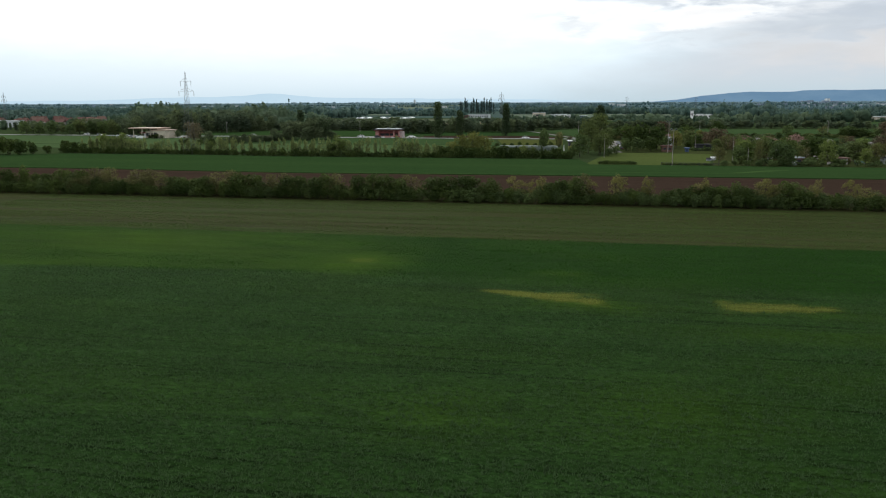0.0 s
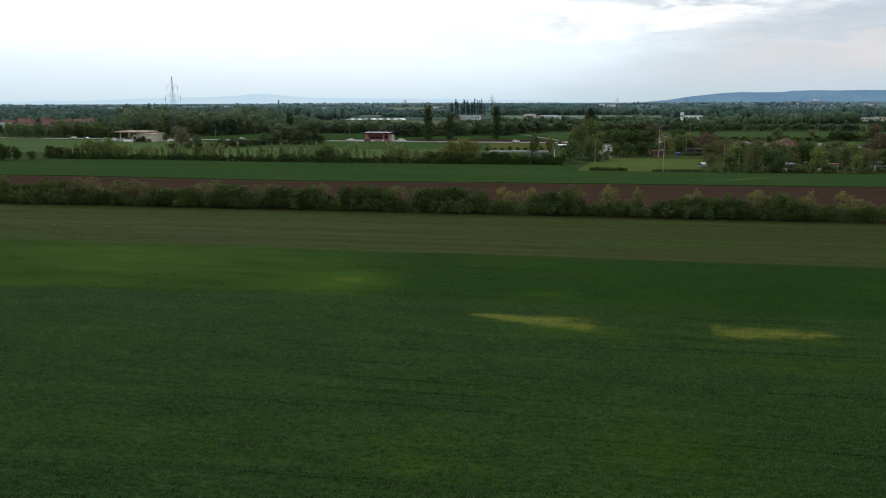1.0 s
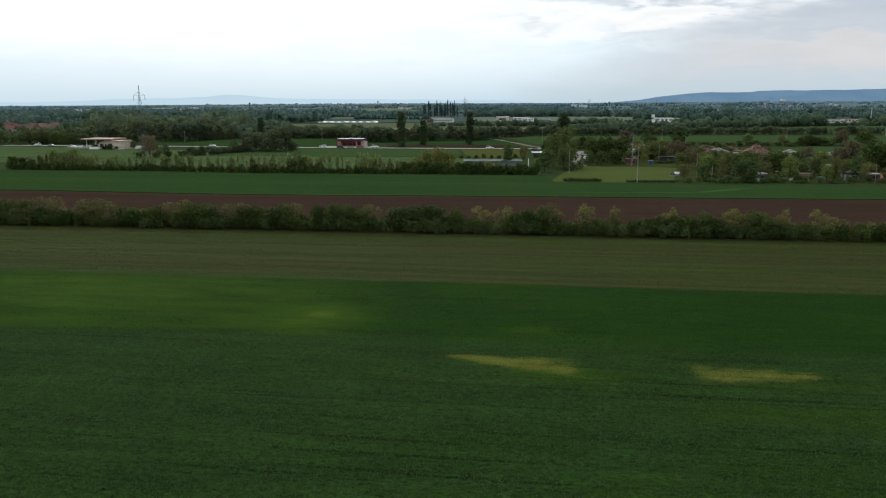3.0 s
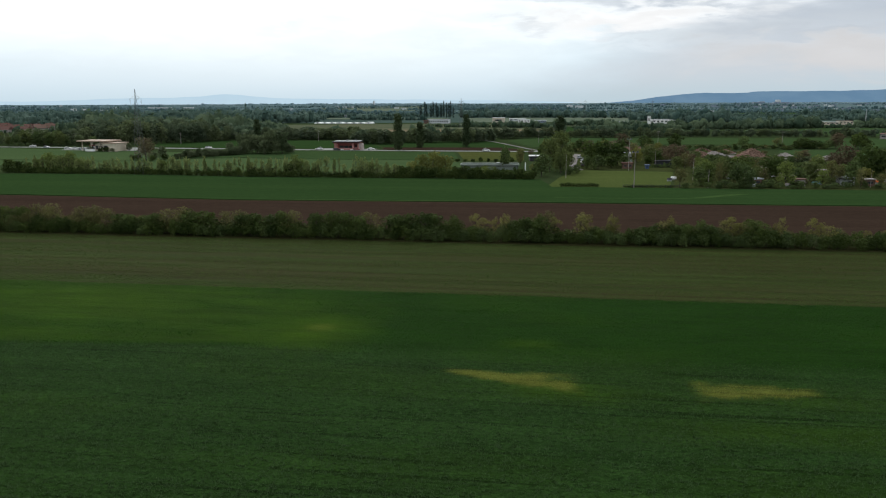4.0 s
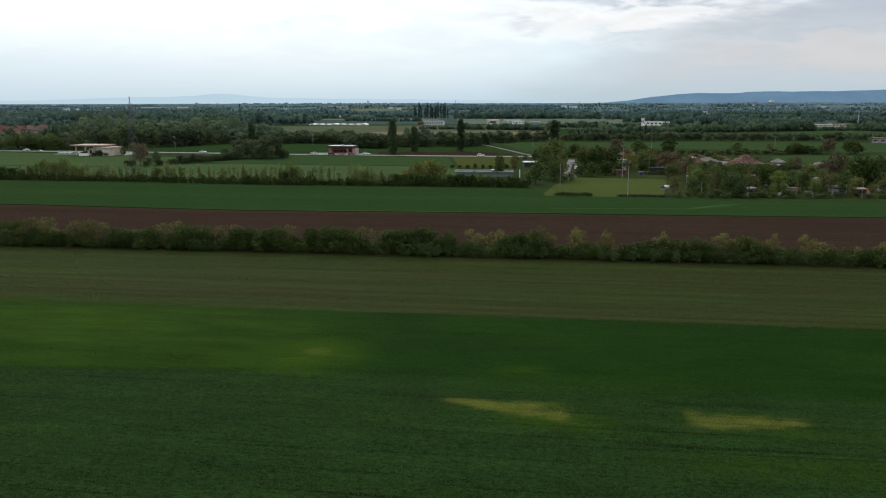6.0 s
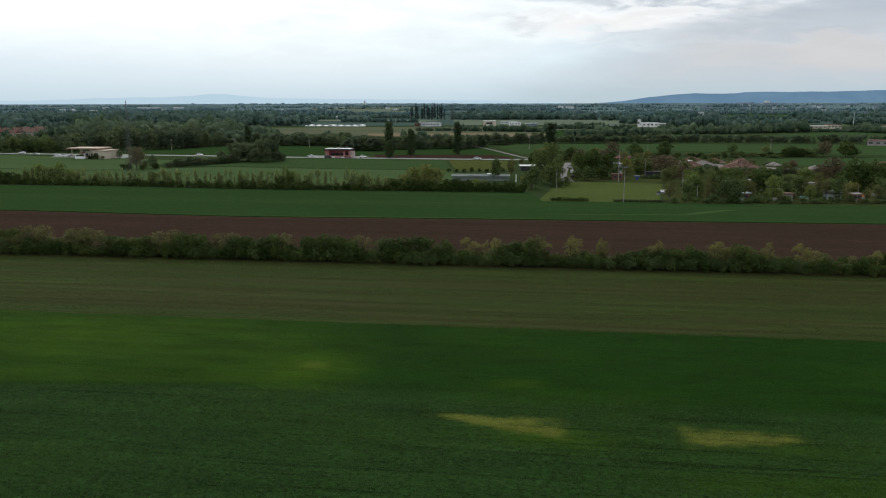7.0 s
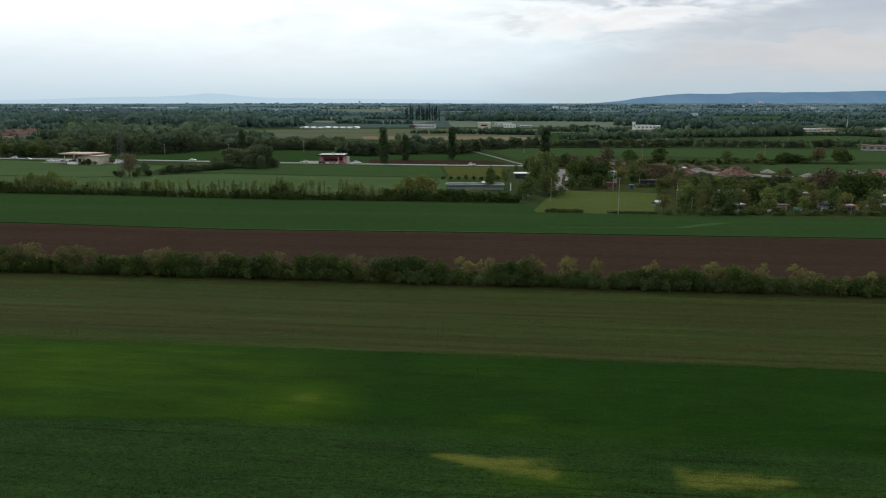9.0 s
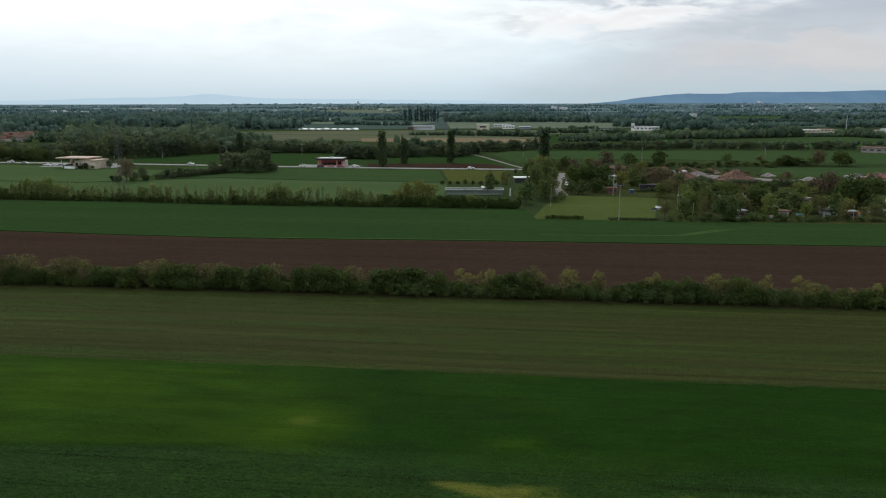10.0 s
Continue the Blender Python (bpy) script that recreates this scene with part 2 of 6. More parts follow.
M["streak"] = field_material("light_grass", (0.033, 0.065, 0.021), (0.047, 0.084, 0.026), (0.038, 0.072, 0.022), 0.4, 0.3, 0.05, 0.3, 0.1, 1.2)
M["meadow"] = field_material("fresh_meadow", (0.031, 0.059, 0.0220), (0.044, 0.075, 0.0280), (0.037, 0.064, 0.0240), 0.5, 0.3, 0.012, 0.4, 0.1, 1.2)
M["pale"] = field_material("pale_green_crop", (0.047, 0.080, 0.0330), (0.065, 0.101, 0.0410), (0.052, 0.084, 0.0340), 0.4, 0.2, 0.012, 0.3, 0.1, 1.0)
M["pitch"] = field_material("mown_grass", (0.050, 0.072, 0.021), (0.072, 0.096, 0.028), (0.078, 0.090, 0.032), 0.4, 0.15, 0.03, 0.3, 0.08, 1.0)
M["olive"] = field_material("dry_meadow", (0.056, 0.068, 0.020), (0.078, 0.086, 0.028), (0.04, 0.05, 0.016), 0.4, 0.2, 0.02, 0.4, 0.1, 0.8)
M["ground"] = field_material("rough_grassland", (0.024, 0.044, 0.017), (0.044, 0.062, 0.025), (0.032, 0.042, 0.02), 0.3, 0.1, 0.004, 0.4, 0.2, 0.3)
M["tan"] = field_material("fallow_land", (0.058, 0.082, 0.046), (0.098, 0.118, 0.070), (0.050, 0.074, 0.040), 0.8, 0.06, 0.006, 0.3, 0.1, 0.3, drill=((0.136, 0.122, 0.084), (0.040, 0.064, 0.034)), span=0.24)
M["orange"] = field_material("bare_clay", (0.150, 0.118, 0.076), (0.215, 0.170, 0.112), (0.095, 0.092, 0.054), 0.5, 0.2, 0.02, 0.3, 0.1, 0.5)
# far land and fields: distance haze is put into these three colours
M["farfield"] = field_material("hazed_distant_field", (0.092, 0.124, 0.090), (0.146, 0.172, 0.124), None, 0.5, 0.05, 0.003, 0.2, 0.1, 0.2)
M["hazed_skyline_land"] = field_material("hazed_skyline_land", (0.088, 0.138, 0.146), (0.118, 0.168, 0.168), None, 0.5, 0.03, 0.002, 0.2, 0.1, 0.1)
M["farground"] = field_material("hazed_distant_land", (0.046, 0.076, 0.068), (0.070, 0.102, 0.086), None, 0.5, 0.03, 0.002, 0.2, 0.1, 0.1)
M["garden"] = field_material("garden_ground", (0.026, 0.038, 0.012), (0.050, 0.064, 0.021), (0.062, 0.056, 0.032), 0.3, 0.3, 0.10, 0.8, 0.2, 1.0)
M["verge"] = field_material("long_grass", (0.028, 0.030, 0.012), (0.042, 0.043, 0.018), (0.046, 0.044, 0.02), 0.4, 0.6, 0.08, 0.8, 0.2, 2.0)
M["mound"] = plain_material("grassy_mound", (0.024, 0.040, 0.014), (0.045, 0.060, 0.022), 0.4, 1.0, bump=0.6, distance=0.1)

M["leaf_dark"] = leaf_material("leaf_dark", (0.018, 0.037, 0.0095), (0.082, 0.116, 0.027), 0.35)
M["leaf_mid"] = leaf_material("leaf_mid", (0.038, 0.064, 0.021), (0.102, 0.143, 0.044), 0.35)
M["leaf_yellow"] = leaf_material("leaf_yellow", (0.088, 0.100, 0.024), (0.185, 0.188, 0.050), 0.4)
M["leaf_wisp"] = leaf_material("leaf_wisp", (0.098, 0.102, 0.030), (0.205, 0.200, 0.062), 0.4)
M["leaf_olive"] = leaf_material("leaf_olive", (0.070, 0.074, 0.026), (0.148, 0.148, 0.052), 0.35)
M["leaf_red"] = leaf_material("leaf_red", (0.062, 0.050, 0.030), (0.128, 0.096, 0.054), 0.3)
M["leaf_pink"] = leaf_material("leaf_pink", (0.15, 0.095, 0.085), (0.24, 0.15, 0.13), 0.35)
M["leaf_grey"] = leaf_material("leaf_grey", (0.115, 0.150, 0.052), (0.240, 0.280, 0.105), 0.45)
M["leaf_wood"] = leaf_material("leaf_wood", (0.048, 0.077, 0.045), (0.114, 0.146, 0.082), 0.48)
M["leaf_olive_wood"] = leaf_material("leaf_olive_wood", (0.056, 0.084, 0.040), (0.134, 0.166, 0.078), 0.45)
M["leaf_thicket"] = leaf_material("leaf_thicket", (0.036, 0.060, 0.026), (0.112, 0.140, 0.070), 0.42)
# the next three have air haze mixed into the leaf colour, paler and bluer
M["wood_far_haze"] = wood_material("wood_far_haze", (0.054, 0.104, 0.090), (0.132, 0.198, 0.158), 0.45)
M["leaf_skyline_haze"] = wood_material("leaf_skyline_haze", (0.270, 0.385, 0.435), (0.340, 0.455, 0.495), 0.5)
M["leaf_farther_haze"] = wood_material("leaf_farther_haze", (0.086, 0.158, 0.170), (0.165, 0.250, 0.252), 0.5)
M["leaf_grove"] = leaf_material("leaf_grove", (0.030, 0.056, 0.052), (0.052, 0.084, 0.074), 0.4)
M["leaf_lime"] = leaf_material("leaf_lime", (0.054, 0.076, 0.024), (0.118, 0.148, 0.044), 0.35)
M["leaf_crop"] = leaf_material("leaf_crop", (0.033, 0.065, 0.023), (0.056, 0.098, 0.037), 0.4)
M["leaf_pale_crop"] = leaf_material("leaf_pale_crop", (0.105, 0.124, 0.026), (0.190, 0.204, 0.052), 0.4)
M["leaf_sprout"] = leaf_material("leaf_sprout", (0.054, 0.090, 0.024), (0.094, 0.136, 0.040), 0.4)
M["leaf_lush"] = leaf_material("leaf_lush", (0.017, 0.058, 0.0078), (0.031, 0.086, 0.0135), 0.35)
M["leaf_poplar"] = leaf_material("leaf_poplar", (0.027, 0.048, 0.020), (0.062, 0.090, 0.036), 0.25)
M["leaf_band"] = wood_material("leaf_band", (0.044, 0.084, 0.056), (0.140, 0.192, 0.110), 0.48)
M["leaf_spring"] = leaf_material("leaf_spring", (0.070, 0.100, 0.026), (0.160, 0.205, 0.052), 0.4)
M["leaf_bud"] = leaf_material("leaf_bud", (0.105, 0.090, 0.052), (0.205, 0.180, 0.105), 0.4)
M["bark"] = plain_material("bark", (0.030, 0.027, 0.018), (0.062, 0.056, 0.040), 2.0, 0.95, bump=0.6)

M["asphalt"] = plain_material("pale_asphalt", (0.145, 0.155, 0.145), (0.215, 0.225, 0.21), 0.3, 0.9)
M["gravel"] = plain_material("gravel", (0.085, 0.080, 0.076), (0.16, 0.145, 0.135), 0.4, 0.95, bump=0.6)
M["white"] = plain_material("white_paint", (0.55, 0.56, 0.56), (0.80, 0.80, 0.79), 0.4, 0.6)
M["cream"] = plain_material("cream_plaster", (0.42, 0.37, 0.29), (0.58, 0.52, 0.42), 0.4, 0.8)
M["salmon"] = plain_material("salmon_fascia", (0.28, 0.205, 0.15), (0.38, 0.29, 0.215), 0.4, 0.7)
M["red"] = plain_material("red_panels", (0.20, 0.045, 0.042), (0.29, 0.08, 0.07), 0.5, 0.5)
M["pinkred"] = plain_material("faded_red_paint", (0.30, 0.12, 0.11), (0.44, 0.22, 0.20), 0.5, 0.6)
M["pinkwall"] = plain_material("pink_plaster", (0.36, 0.29, 0.27), (0.52, 0.44, 0.42), 0.4, 0.8)
M["dark"] = plain_material("dark_sheet", (0.020, 0.021, 0.024), (0.045, 0.046, 0.05), 0.5, 0.95)
M["grey"] = plain_material("grey_sheet", (0.20, 0.22, 0.23), (0.32, 0.34, 0.35), 0.4, 0.5)
M["steel"] = plain_material("galvanised_steel", (0.16, 0.17, 0.18), (0.28, 0.29, 0.30), 1.0, 0.5, 0.6)
M["pylonsteel"] = plain_material("weathered_steel", (0.075, 0.083, 0.085), (0.13, 0.14, 0.14), 1.0, 0.8)
M["rooftile"] = plain_material("red_roof_tiles", (0.082, 0.040, 0.033), (0.145, 0.070, 0.055), 0.6, 0.85, bump=0.5)
M["brick"] = plain_material("brown_brick", (0.09, 0.055, 0.042), (0.15, 0.09, 0.068), 0.8, 0.9, bump=0.4)
M["rubble"] = plain_material("broken_brick", (0.095, 0.058, 0.044), (0.215, 0.135, 0.102), 0.5, 0.95, bump=0.8, distance=0.1)
M["concrete"] = plain_material("concrete", (0.21, 0.19, 0.18), (0.32, 0.29, 0.275), 0.3, 0.9)
M["blue"] = plain_material("blue_paint", (0.03, 0.06, 0.13), (0.06, 0.10, 0.20), 0.5, 0.5)
M["teal"] = plain_material("teal_tarpaulin", (0.03, 0.11, 0.11), (0.05, 0.16, 0.155), 0.5, 0.5)
M["signal"] = plain_material("orange_paint", (0.55, 0.10, 0.03), (0.70, 0.17, 0.06), 0.5, 0.5)
M["farwhite"] = plain_material("pale_hall", (0.40, 0.43, 0.45), (0.56, 0.59, 0.60), 0.05, 0.7)
M["film"] = plain_material("plastic_film", (0.70, 0.72, 0.72), (0.88, 0.89, 0.89), 0.2, 0.4)
M["farblue"] = plain_material("blue_grey_hall", (0.16, 0.21, 0.27), (0.25, 0.30, 0.37), 0.05, 0.6)
M["window"] = glass_material("window_glass", (0.03, 0.035, 0.04))
M["greenhouse"] = glass_material("greenhouse_glass", (0.13, 0.155, 0.14), 0.75)
M["tyre"] = plain_material("rubber", (0.012, 0.012, 0.012), (0.03, 0.03, 0.03), 3.0, 0.9)
# both ridges glow; the haze over them is part of the colour
M["ridge_near"] = glow_material("hazed_wooded_ridge", (0.128, 0.232, 0.352), (0.150, 0.258, 0.376))
M["ridge_far"] = glow_material("haze_pale_ridge", (0.500, 0.665, 0.785), (0.512, 0.677, 0.795))


# ---- building blocks ----
def F(u, v):
    """A place from field coordinates: u along the furrows, v across them."""
    c, s = math.cos(FIELD_TURN), math.sin(FIELD_TURN)
    return u * c - v * s, u * s + v * c


def land(y):
    """The height of the land: flat, with a slow rise far off that fits the horizon to the camera's view."""
    return 27.0 * min(1.0, max(0.0, (y - 1900.0) / 2700.0)) ** 1.3


def part(name, bm, mat, parent=None, label=""):
    """Links a bmesh or mesh as one object, under a thing if one is given."""
    if isinstance(bm, bmesh.types.BMesh):
        me = bpy.data.meshes.new(name)
        bm.to_mesh(me)
        bm.free()
    else:
        me = bm
    if mat is not None and not me.materials:
        me.materials.append(mat)
    ob = new(name, me)
    ob.parent = parent
    if label:
        tagged(ob, label)
    return ob


def mesh_of(name, verts, faces, mat=None, smooth=False):
    """A mesh from arrays: verts (n, 3) and faces (m, k), k corners each."""
    verts, faces = np.asarray(verts, np.float32), np.asarray(faces, np.int32)
    me = bpy.data.meshes.new(name)
    k = faces.shape[1]
    me.vertices.add(len(verts))
    me.vertices.foreach_set("co", verts.ravel())
    me.loops.add(faces.size)
    me.loops.foreach_set("vertex_index", faces.ravel())
    me.polygons.add(len(faces))
    me.polygons.foreach_set("loop_start", np.arange(0, faces.size, k, dtype=np.int32))
    me.update(calc_edges=True)
    if smooth:
        me.polygons.foreach_set("use_smooth", np.ones(len(faces), bool))
    if mat is not None:
        me.materials.append(mat)
    me.validate()
    return me


def box(bm, x0, x1, y0, y1, z0, z1, bevel=0.0):
    r = bmesh.ops.create_cube(bm, size=1.0)
    for v in r["verts"]:
        v.co = Vector(((x0 + x1) / 2 + v.co.x * (x1 - x0), (y0 + y1) / 2 + v.co.y * (y1 - y0), (z0 + z1) / 2 + v.co.z * (z1 - z0)))
    if bevel:
        edges = list({e for v in r["verts"] for e in v.link_edges})
        bmesh.ops.bevel(bm, geom=edges, offset=bevel, segments=1, affect="EDGES")


def boxes(*dims, bevel=0.0):
    bm = bmesh.new()
    for d in dims:
        box(bm, *d, bevel=bevel)
    return bm


def rod(bm, a, b, r0, r1=None, sides=6):
    """A tapered bar from a to b."""
    a, b = Vector(a), Vector(b)
    q = (b - a).to_track_quat("Z", "Y")
    rings = []
    for p, r in ((a, r0), (b, r0 if r1 is None else r1)):
        rings.append([bm.verts.new(p + q @ Vector((r * math.cos(2 * math.pi * i / sides), r * math.sin(2 * math.pi * i / sides), 0))) for i in range(sides)])
    for i in range(sides):
        j = (i + 1) % sides
        bm.faces.new((rings[0][i], rings[0][j], rings[1][j], rings[1][i]))
    bm.faces.new(rings[0][::-1])
    bm.faces.new(rings[1])


def prism_roof(bm, x0, x1, y0, y1, z0, z1, over=0.4):
    """A gabled roof with its ridge along x."""
    x0, x1, y0, y1 = x0 - over, x1 + over, y0 - over, y1 + over
    m = (y0 + y1) / 2
    v = [bm.verts.new(c) for c in ((x0, y0, z0), (x1, y0, z0), (x1, y1, z0), (x0, y1, z0), (x0, m, z1), (x1, m, z1))]
    for f in ((0, 1, 5, 4), (2, 3, 4, 5), (0, 4, 3), (1, 2, 5), (3, 2, 1, 0)):
        bm.faces.new([v[i] for i in f])


def thing(name, x, y, z=0.0, turn=0.0, label="", category="", group="", kind=""):
    ob = new(name)
    ob.matrix_basis = pose(x, y, z, 0, 0, turn)
    ob.empty_display_size = 0.5
    return tagged(ob, label, category, group, kind)


# ---- the land ----
def slab(name, pts, z, mat, label, category="field", kind="structure"):
    """A field or surface: a flat sheet of growth or soil with low sides."""
    bm = bmesh.new()
    top = [bm.verts.new((x, y, z + land(y))) for x, y in pts]
    low = [bm.verts.new((x, y, -0.2 + land(y))) for x, y in pts]
    bm.faces.new(top)
    for i in range(len(pts)):
        j = (i + 1) % len(pts)
        bm.faces.new((top[j], top[i], low[i], low[j]))
    bmesh.ops.recalc_face_normals(bm, faces=bm.faces)
    bmesh.ops.triangulate(bm, faces=[f for f in bm.faces if len(f.verts) > 4])
    return tagged(part(name, bm, mat), label, category, kind=kind)


def uv_slab(name, corners, z, mat, label, category="field"):
    return slab(name, [F(u, v) for u, v in corners], z, mat, label, category)


def ribbon(name, pts, width, z, mat, label, category):
    """A road along a line of points, as a low bank with sloped sides."""
    bm = bmesh.new()
    line = [Vector((x, y, 0)) for x, y in pts]
    rows = []
    for i, p in enumerate(line):
        d = (line[min(i + 1, len(line) - 1)] - line[max(i - 1, 0)]).normalized()
        s = Vector((-d.y, d.x, 0))
        rows.append([bm.verts.new(p + s * a + Vector((0, 0, h))) for a, h in ((-width / 2 - 0.5, -0.1), (-width / 2, z), (width / 2, z), (width / 2 + 0.5, -0.1))])
    for a, b in zip(rows, rows[1:]):
        for i in range(3):
            bm.faces.new((a[i], b[i], b[i + 1], a[i + 1]))
    bmesh.ops.recalc_face_normals(bm, faces=bm.faces)
    return tagged(part(name, bm, mat), label, category, kind="structure")


def build_land():
    ys = [-600.0, 1090.0, 1900.0] + [1900 + 150.0 * i for i in range(1, 21)]
    sheet = [(x, y, land(y)) for y in ys for x in (-4900.0, 0.0, 4900.0)]
    quads = [(3 * i + j, 3 * i + j + 1, 3 * i + j + 4, 3 * i + j + 3) for i in range(len(ys) - 1) for j in (0, 1)]
    me = mesh_of("ground", sheet, quads, M["ground"])
    # the far stretches take the hazed colours
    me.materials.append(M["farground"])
    me.materials.append(M["hazed_skyline_land"])
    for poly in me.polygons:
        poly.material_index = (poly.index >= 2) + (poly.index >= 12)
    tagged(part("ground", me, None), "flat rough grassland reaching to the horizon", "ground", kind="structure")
    uv_slab("field_sparse", [(-260, 103.0), (260, 103.0), (260, 144), (-260, 144)], 0.05, M["sparse"], "brown soil with thin rows of young green crop")
    uv_slab("field_verge", [(-260, 144.2), (260, 144.2), (260, 151.5), (-260, 151.5)], 0.04, M["verge"], "strip of rough grass under the hedge", "verge")
    edge = [(300, 214.0), (140, 211.2), (93, 209.2), (40, 207.2), (-24, 205.4), (-60, 203.6), (-86, 202.5), (-122, 204.3), (-158, 206.6), (-183, 206.0), (-420, 214)]
    uv_slab("field_ploughed", [(-420, 151.8), (300, 151.8)] + edge, 0.06, M["soil"], "bare ploughed dark brown soil")
    uv_slab("field_margin", [(u, v + 0.9) for u, v in edge][::-1] + [(u, v + 0.1) for u, v in edge], 0.05, M["verge"], "narrow grass margin between the fields", "verge")
    uv_slab("field_green", [(u, v + 1.0) for u, v in edge][::-1] + [(300, 248), (2, 246.5), (-2, 270.5), (-30, 270.8), (-60, 269.2), (-114, 268.6), (-138, 271), (-165, 273.5), (-215, 272), (-240, 262), (-420, 280)], 0.24, M["green"], "even dark green crop field")
    slab("garden_ground", [(86.5, 236), (108, 294), (70, 306), (92, 420), (150, 430), (205, 360), (300, 300), (260, 205), (160, 222)], 0.03, M["garden"], "rough garden ground with grass and bare earth", "ground")
    slab("field_pitch", [(46.4, 243.7), (56.4, 272.5), (69.8, 304.5), (107, 293), (85.5, 236)], 0.06, M["pitch"], "mown light green sports field", "lawn")
    slab("field_pale_left", [(-330, 395), (-160, 345), (-88, 318), (2, 299), (24, 300), (26, 354), (2, 364), (-37, 372), (-88, 389), (-125, 380), (-151, 372), (-330, 420)], 0.07, M["pale"], "pale green field behind the hedge")
    slab("field_meadow_left", [(-330, 424), (-151, 376), (-126, 384), (-130, 440), (-262, 496), (-330, 515)], 0.06, M["pale"], "pale green meadow beside the road")
    slab("field_road_side", [(-86, 393), (-37, 376), (2, 368), (26, 359), (27, 426), (-62, 446), (-120, 462), (-124, 440), (-120, 390)], 0.08, M["meadow"], "green field along the road")
    slab("field_olive", [(28, 360), (57, 360), (66, 417), (29, 425)], 0.06, M["olive"], "dry yellowish meadow by the road")
    slab("field_behind_road", [(-175, 497), (-60, 470), (-16.5, 470), (-16.5, 476), (-30, 560), (-120, 585), (-178, 540)], 0.07, M["green"], "dark green field behind the road")
    slab("field_brown_strip", [(-14, 445.5), (66, 432.5), (68, 446), (60, 466), (31, 470.5), (-15, 475)], 0.05, M["soil"], "strip of dark bare soil by the road")
    slab("field_middle_green", [(-14, 476.5), (31, 472), (61, 467.5), (69, 463), (64, 536), (66, 552), (20, 548), (-28, 556)], 0.07, M["green"], "dark green field between rows of trees")
    slab("field_wide_green", [(80, 470), (110, 500), (186, 494), (300, 440), (420, 400), (420, 545), (214, 580), (95, 592), (74, 545)], 0.07, M["meadow"], "long green field behind the gardens")
    slab("field_right_grass", [(190, 372), (262, 360), (330, 340), (330, 420), (215, 420)], 0.06, M["meadow"], "grass behind the rubble yard")
    slab("field_clay", [(-29, 742), (144, 704), (160, 776), (74, 800), (-32, 806)], 0.13, M["orange"], "bare orange clay ground")
    slab("field_fallow", [(-215, 790), (40, 742), (140, 790), (240, 790), (380, 900), (420, 990), (60, 1030), (-60, 1035), (-250, 990)], 0.08, M["tan"], "pale fallow land with long strips")
    slab("field_far_meadow", [(145, 705), (275, 700), (330, 875), (420, 980), (400, 1085), (320, 900), (175, 880)], 0.10, M["green"], "green far meadow")
    slab("field_far_right", [(297, 612), (412, 600), (620, 560), (700, 760), (453, 787), (351, 714)], 0.10, M["meadow"], "green field behind a row of trees")
    slab("field_plain", [(88, 1105), (381, 1095), (440, 1425), (106, 1429)], 0.10, M["farfield"], "pale green field before the distant woods, haze in its colour")
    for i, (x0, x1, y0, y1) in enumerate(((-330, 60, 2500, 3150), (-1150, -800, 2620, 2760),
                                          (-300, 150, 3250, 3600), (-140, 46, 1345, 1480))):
        slab("field_distant_%d" % (i + 1), [(x0, y0), (x1, y0 - 60), (x1 + 40, y1 - 60), (x0 - 30, y1)], 0.6, M["farfield"], "pale distant field between woods, haze in its colour")
    slab("field_right_plain", [(650, 1420), (870, 1500), (1255, 2094), (940, 2133)], 0.10, M["meadow"], "green field before the far town")
    slab("field_streak", [(43, 212.6), (64, 209.6), (84, 207.8), (104, 217.5), (97, 217.5), (82, 209.3), (64, 210.8), (43, 213.6)], 0.26, M["streak"], "light green streak in the dark field")
    uv_slab("field_streak_low", [(-72, 204.2), (-48, 205.3), (-24, 206.6), (4, 207.6), (4, 208.2), (-24, 207.5), (-48, 206.2), (-72, 205.0)], 0.26, M["streak"], "light green grass line beside the soil")
    ribbon("road", [(-420, 545), (-255, 506), (-157, 484), (-101, 468), (-65, 457), (22, 436), (68, 427), (90, 424)], 5.6, 0.12, M["asphalt"], "pale grey asphalt country road", "road")
    ribbon("road_branch", [(79, 425), (77.2, 434), (74, 454), (71.5, 475), (67, 510), (62, 543), (58, 560)], 1.9, 0.11, M["gravel"], "narrow pale side road between fields", "road")
    slab("forecourt", [(-58, 452), (-22, 443), (-18, 458), (-52, 470)], 0.13, M["asphalt"], "pale asphalt forecourt", "pavement")
    slab("forecourt_wide", [(-214, 470), (-165, 456), (-160, 480), (-212, 493)], 0.13, M["asphalt"], "pale concrete forecourt", "pavement")
    slab("parking", [(68.2, 303.5), (73.4, 304.5), (76.0, 330), (82.8, 357), (94.5, 400), (91.5, 402), (79.4, 360), (72.8, 330)], 0.09, M["gravel"], "grey gravel parking lane", "pavement")
    slab("yard", [(146, 375), (182, 352), (205, 352), (190, 362), (160, 395)], 0.09, M["gravel"], "pale rubble yard ground", "pavement")
    slab("yard_left", [(148, 388), (166, 386), (182, 396), (176, 406), (150, 404)], 0.09, M["gravel"], "pinkish trampled rubble ground", "pavement")
    slab("yard_right", [(220, 346), (262, 330), (300, 346), (300, 380), (238, 378)], 0.09, M["gravel"], "pinkish gravel storage yard", "pavement")


def lush_edge(u):
    """Where the smooth far stand of wheat begins."""
    return np.interp(u, [-190, -62, -46, -26, -10, 30, 190], [66, 75.2, 76.9, 78.2, 77, 76.5, 76])


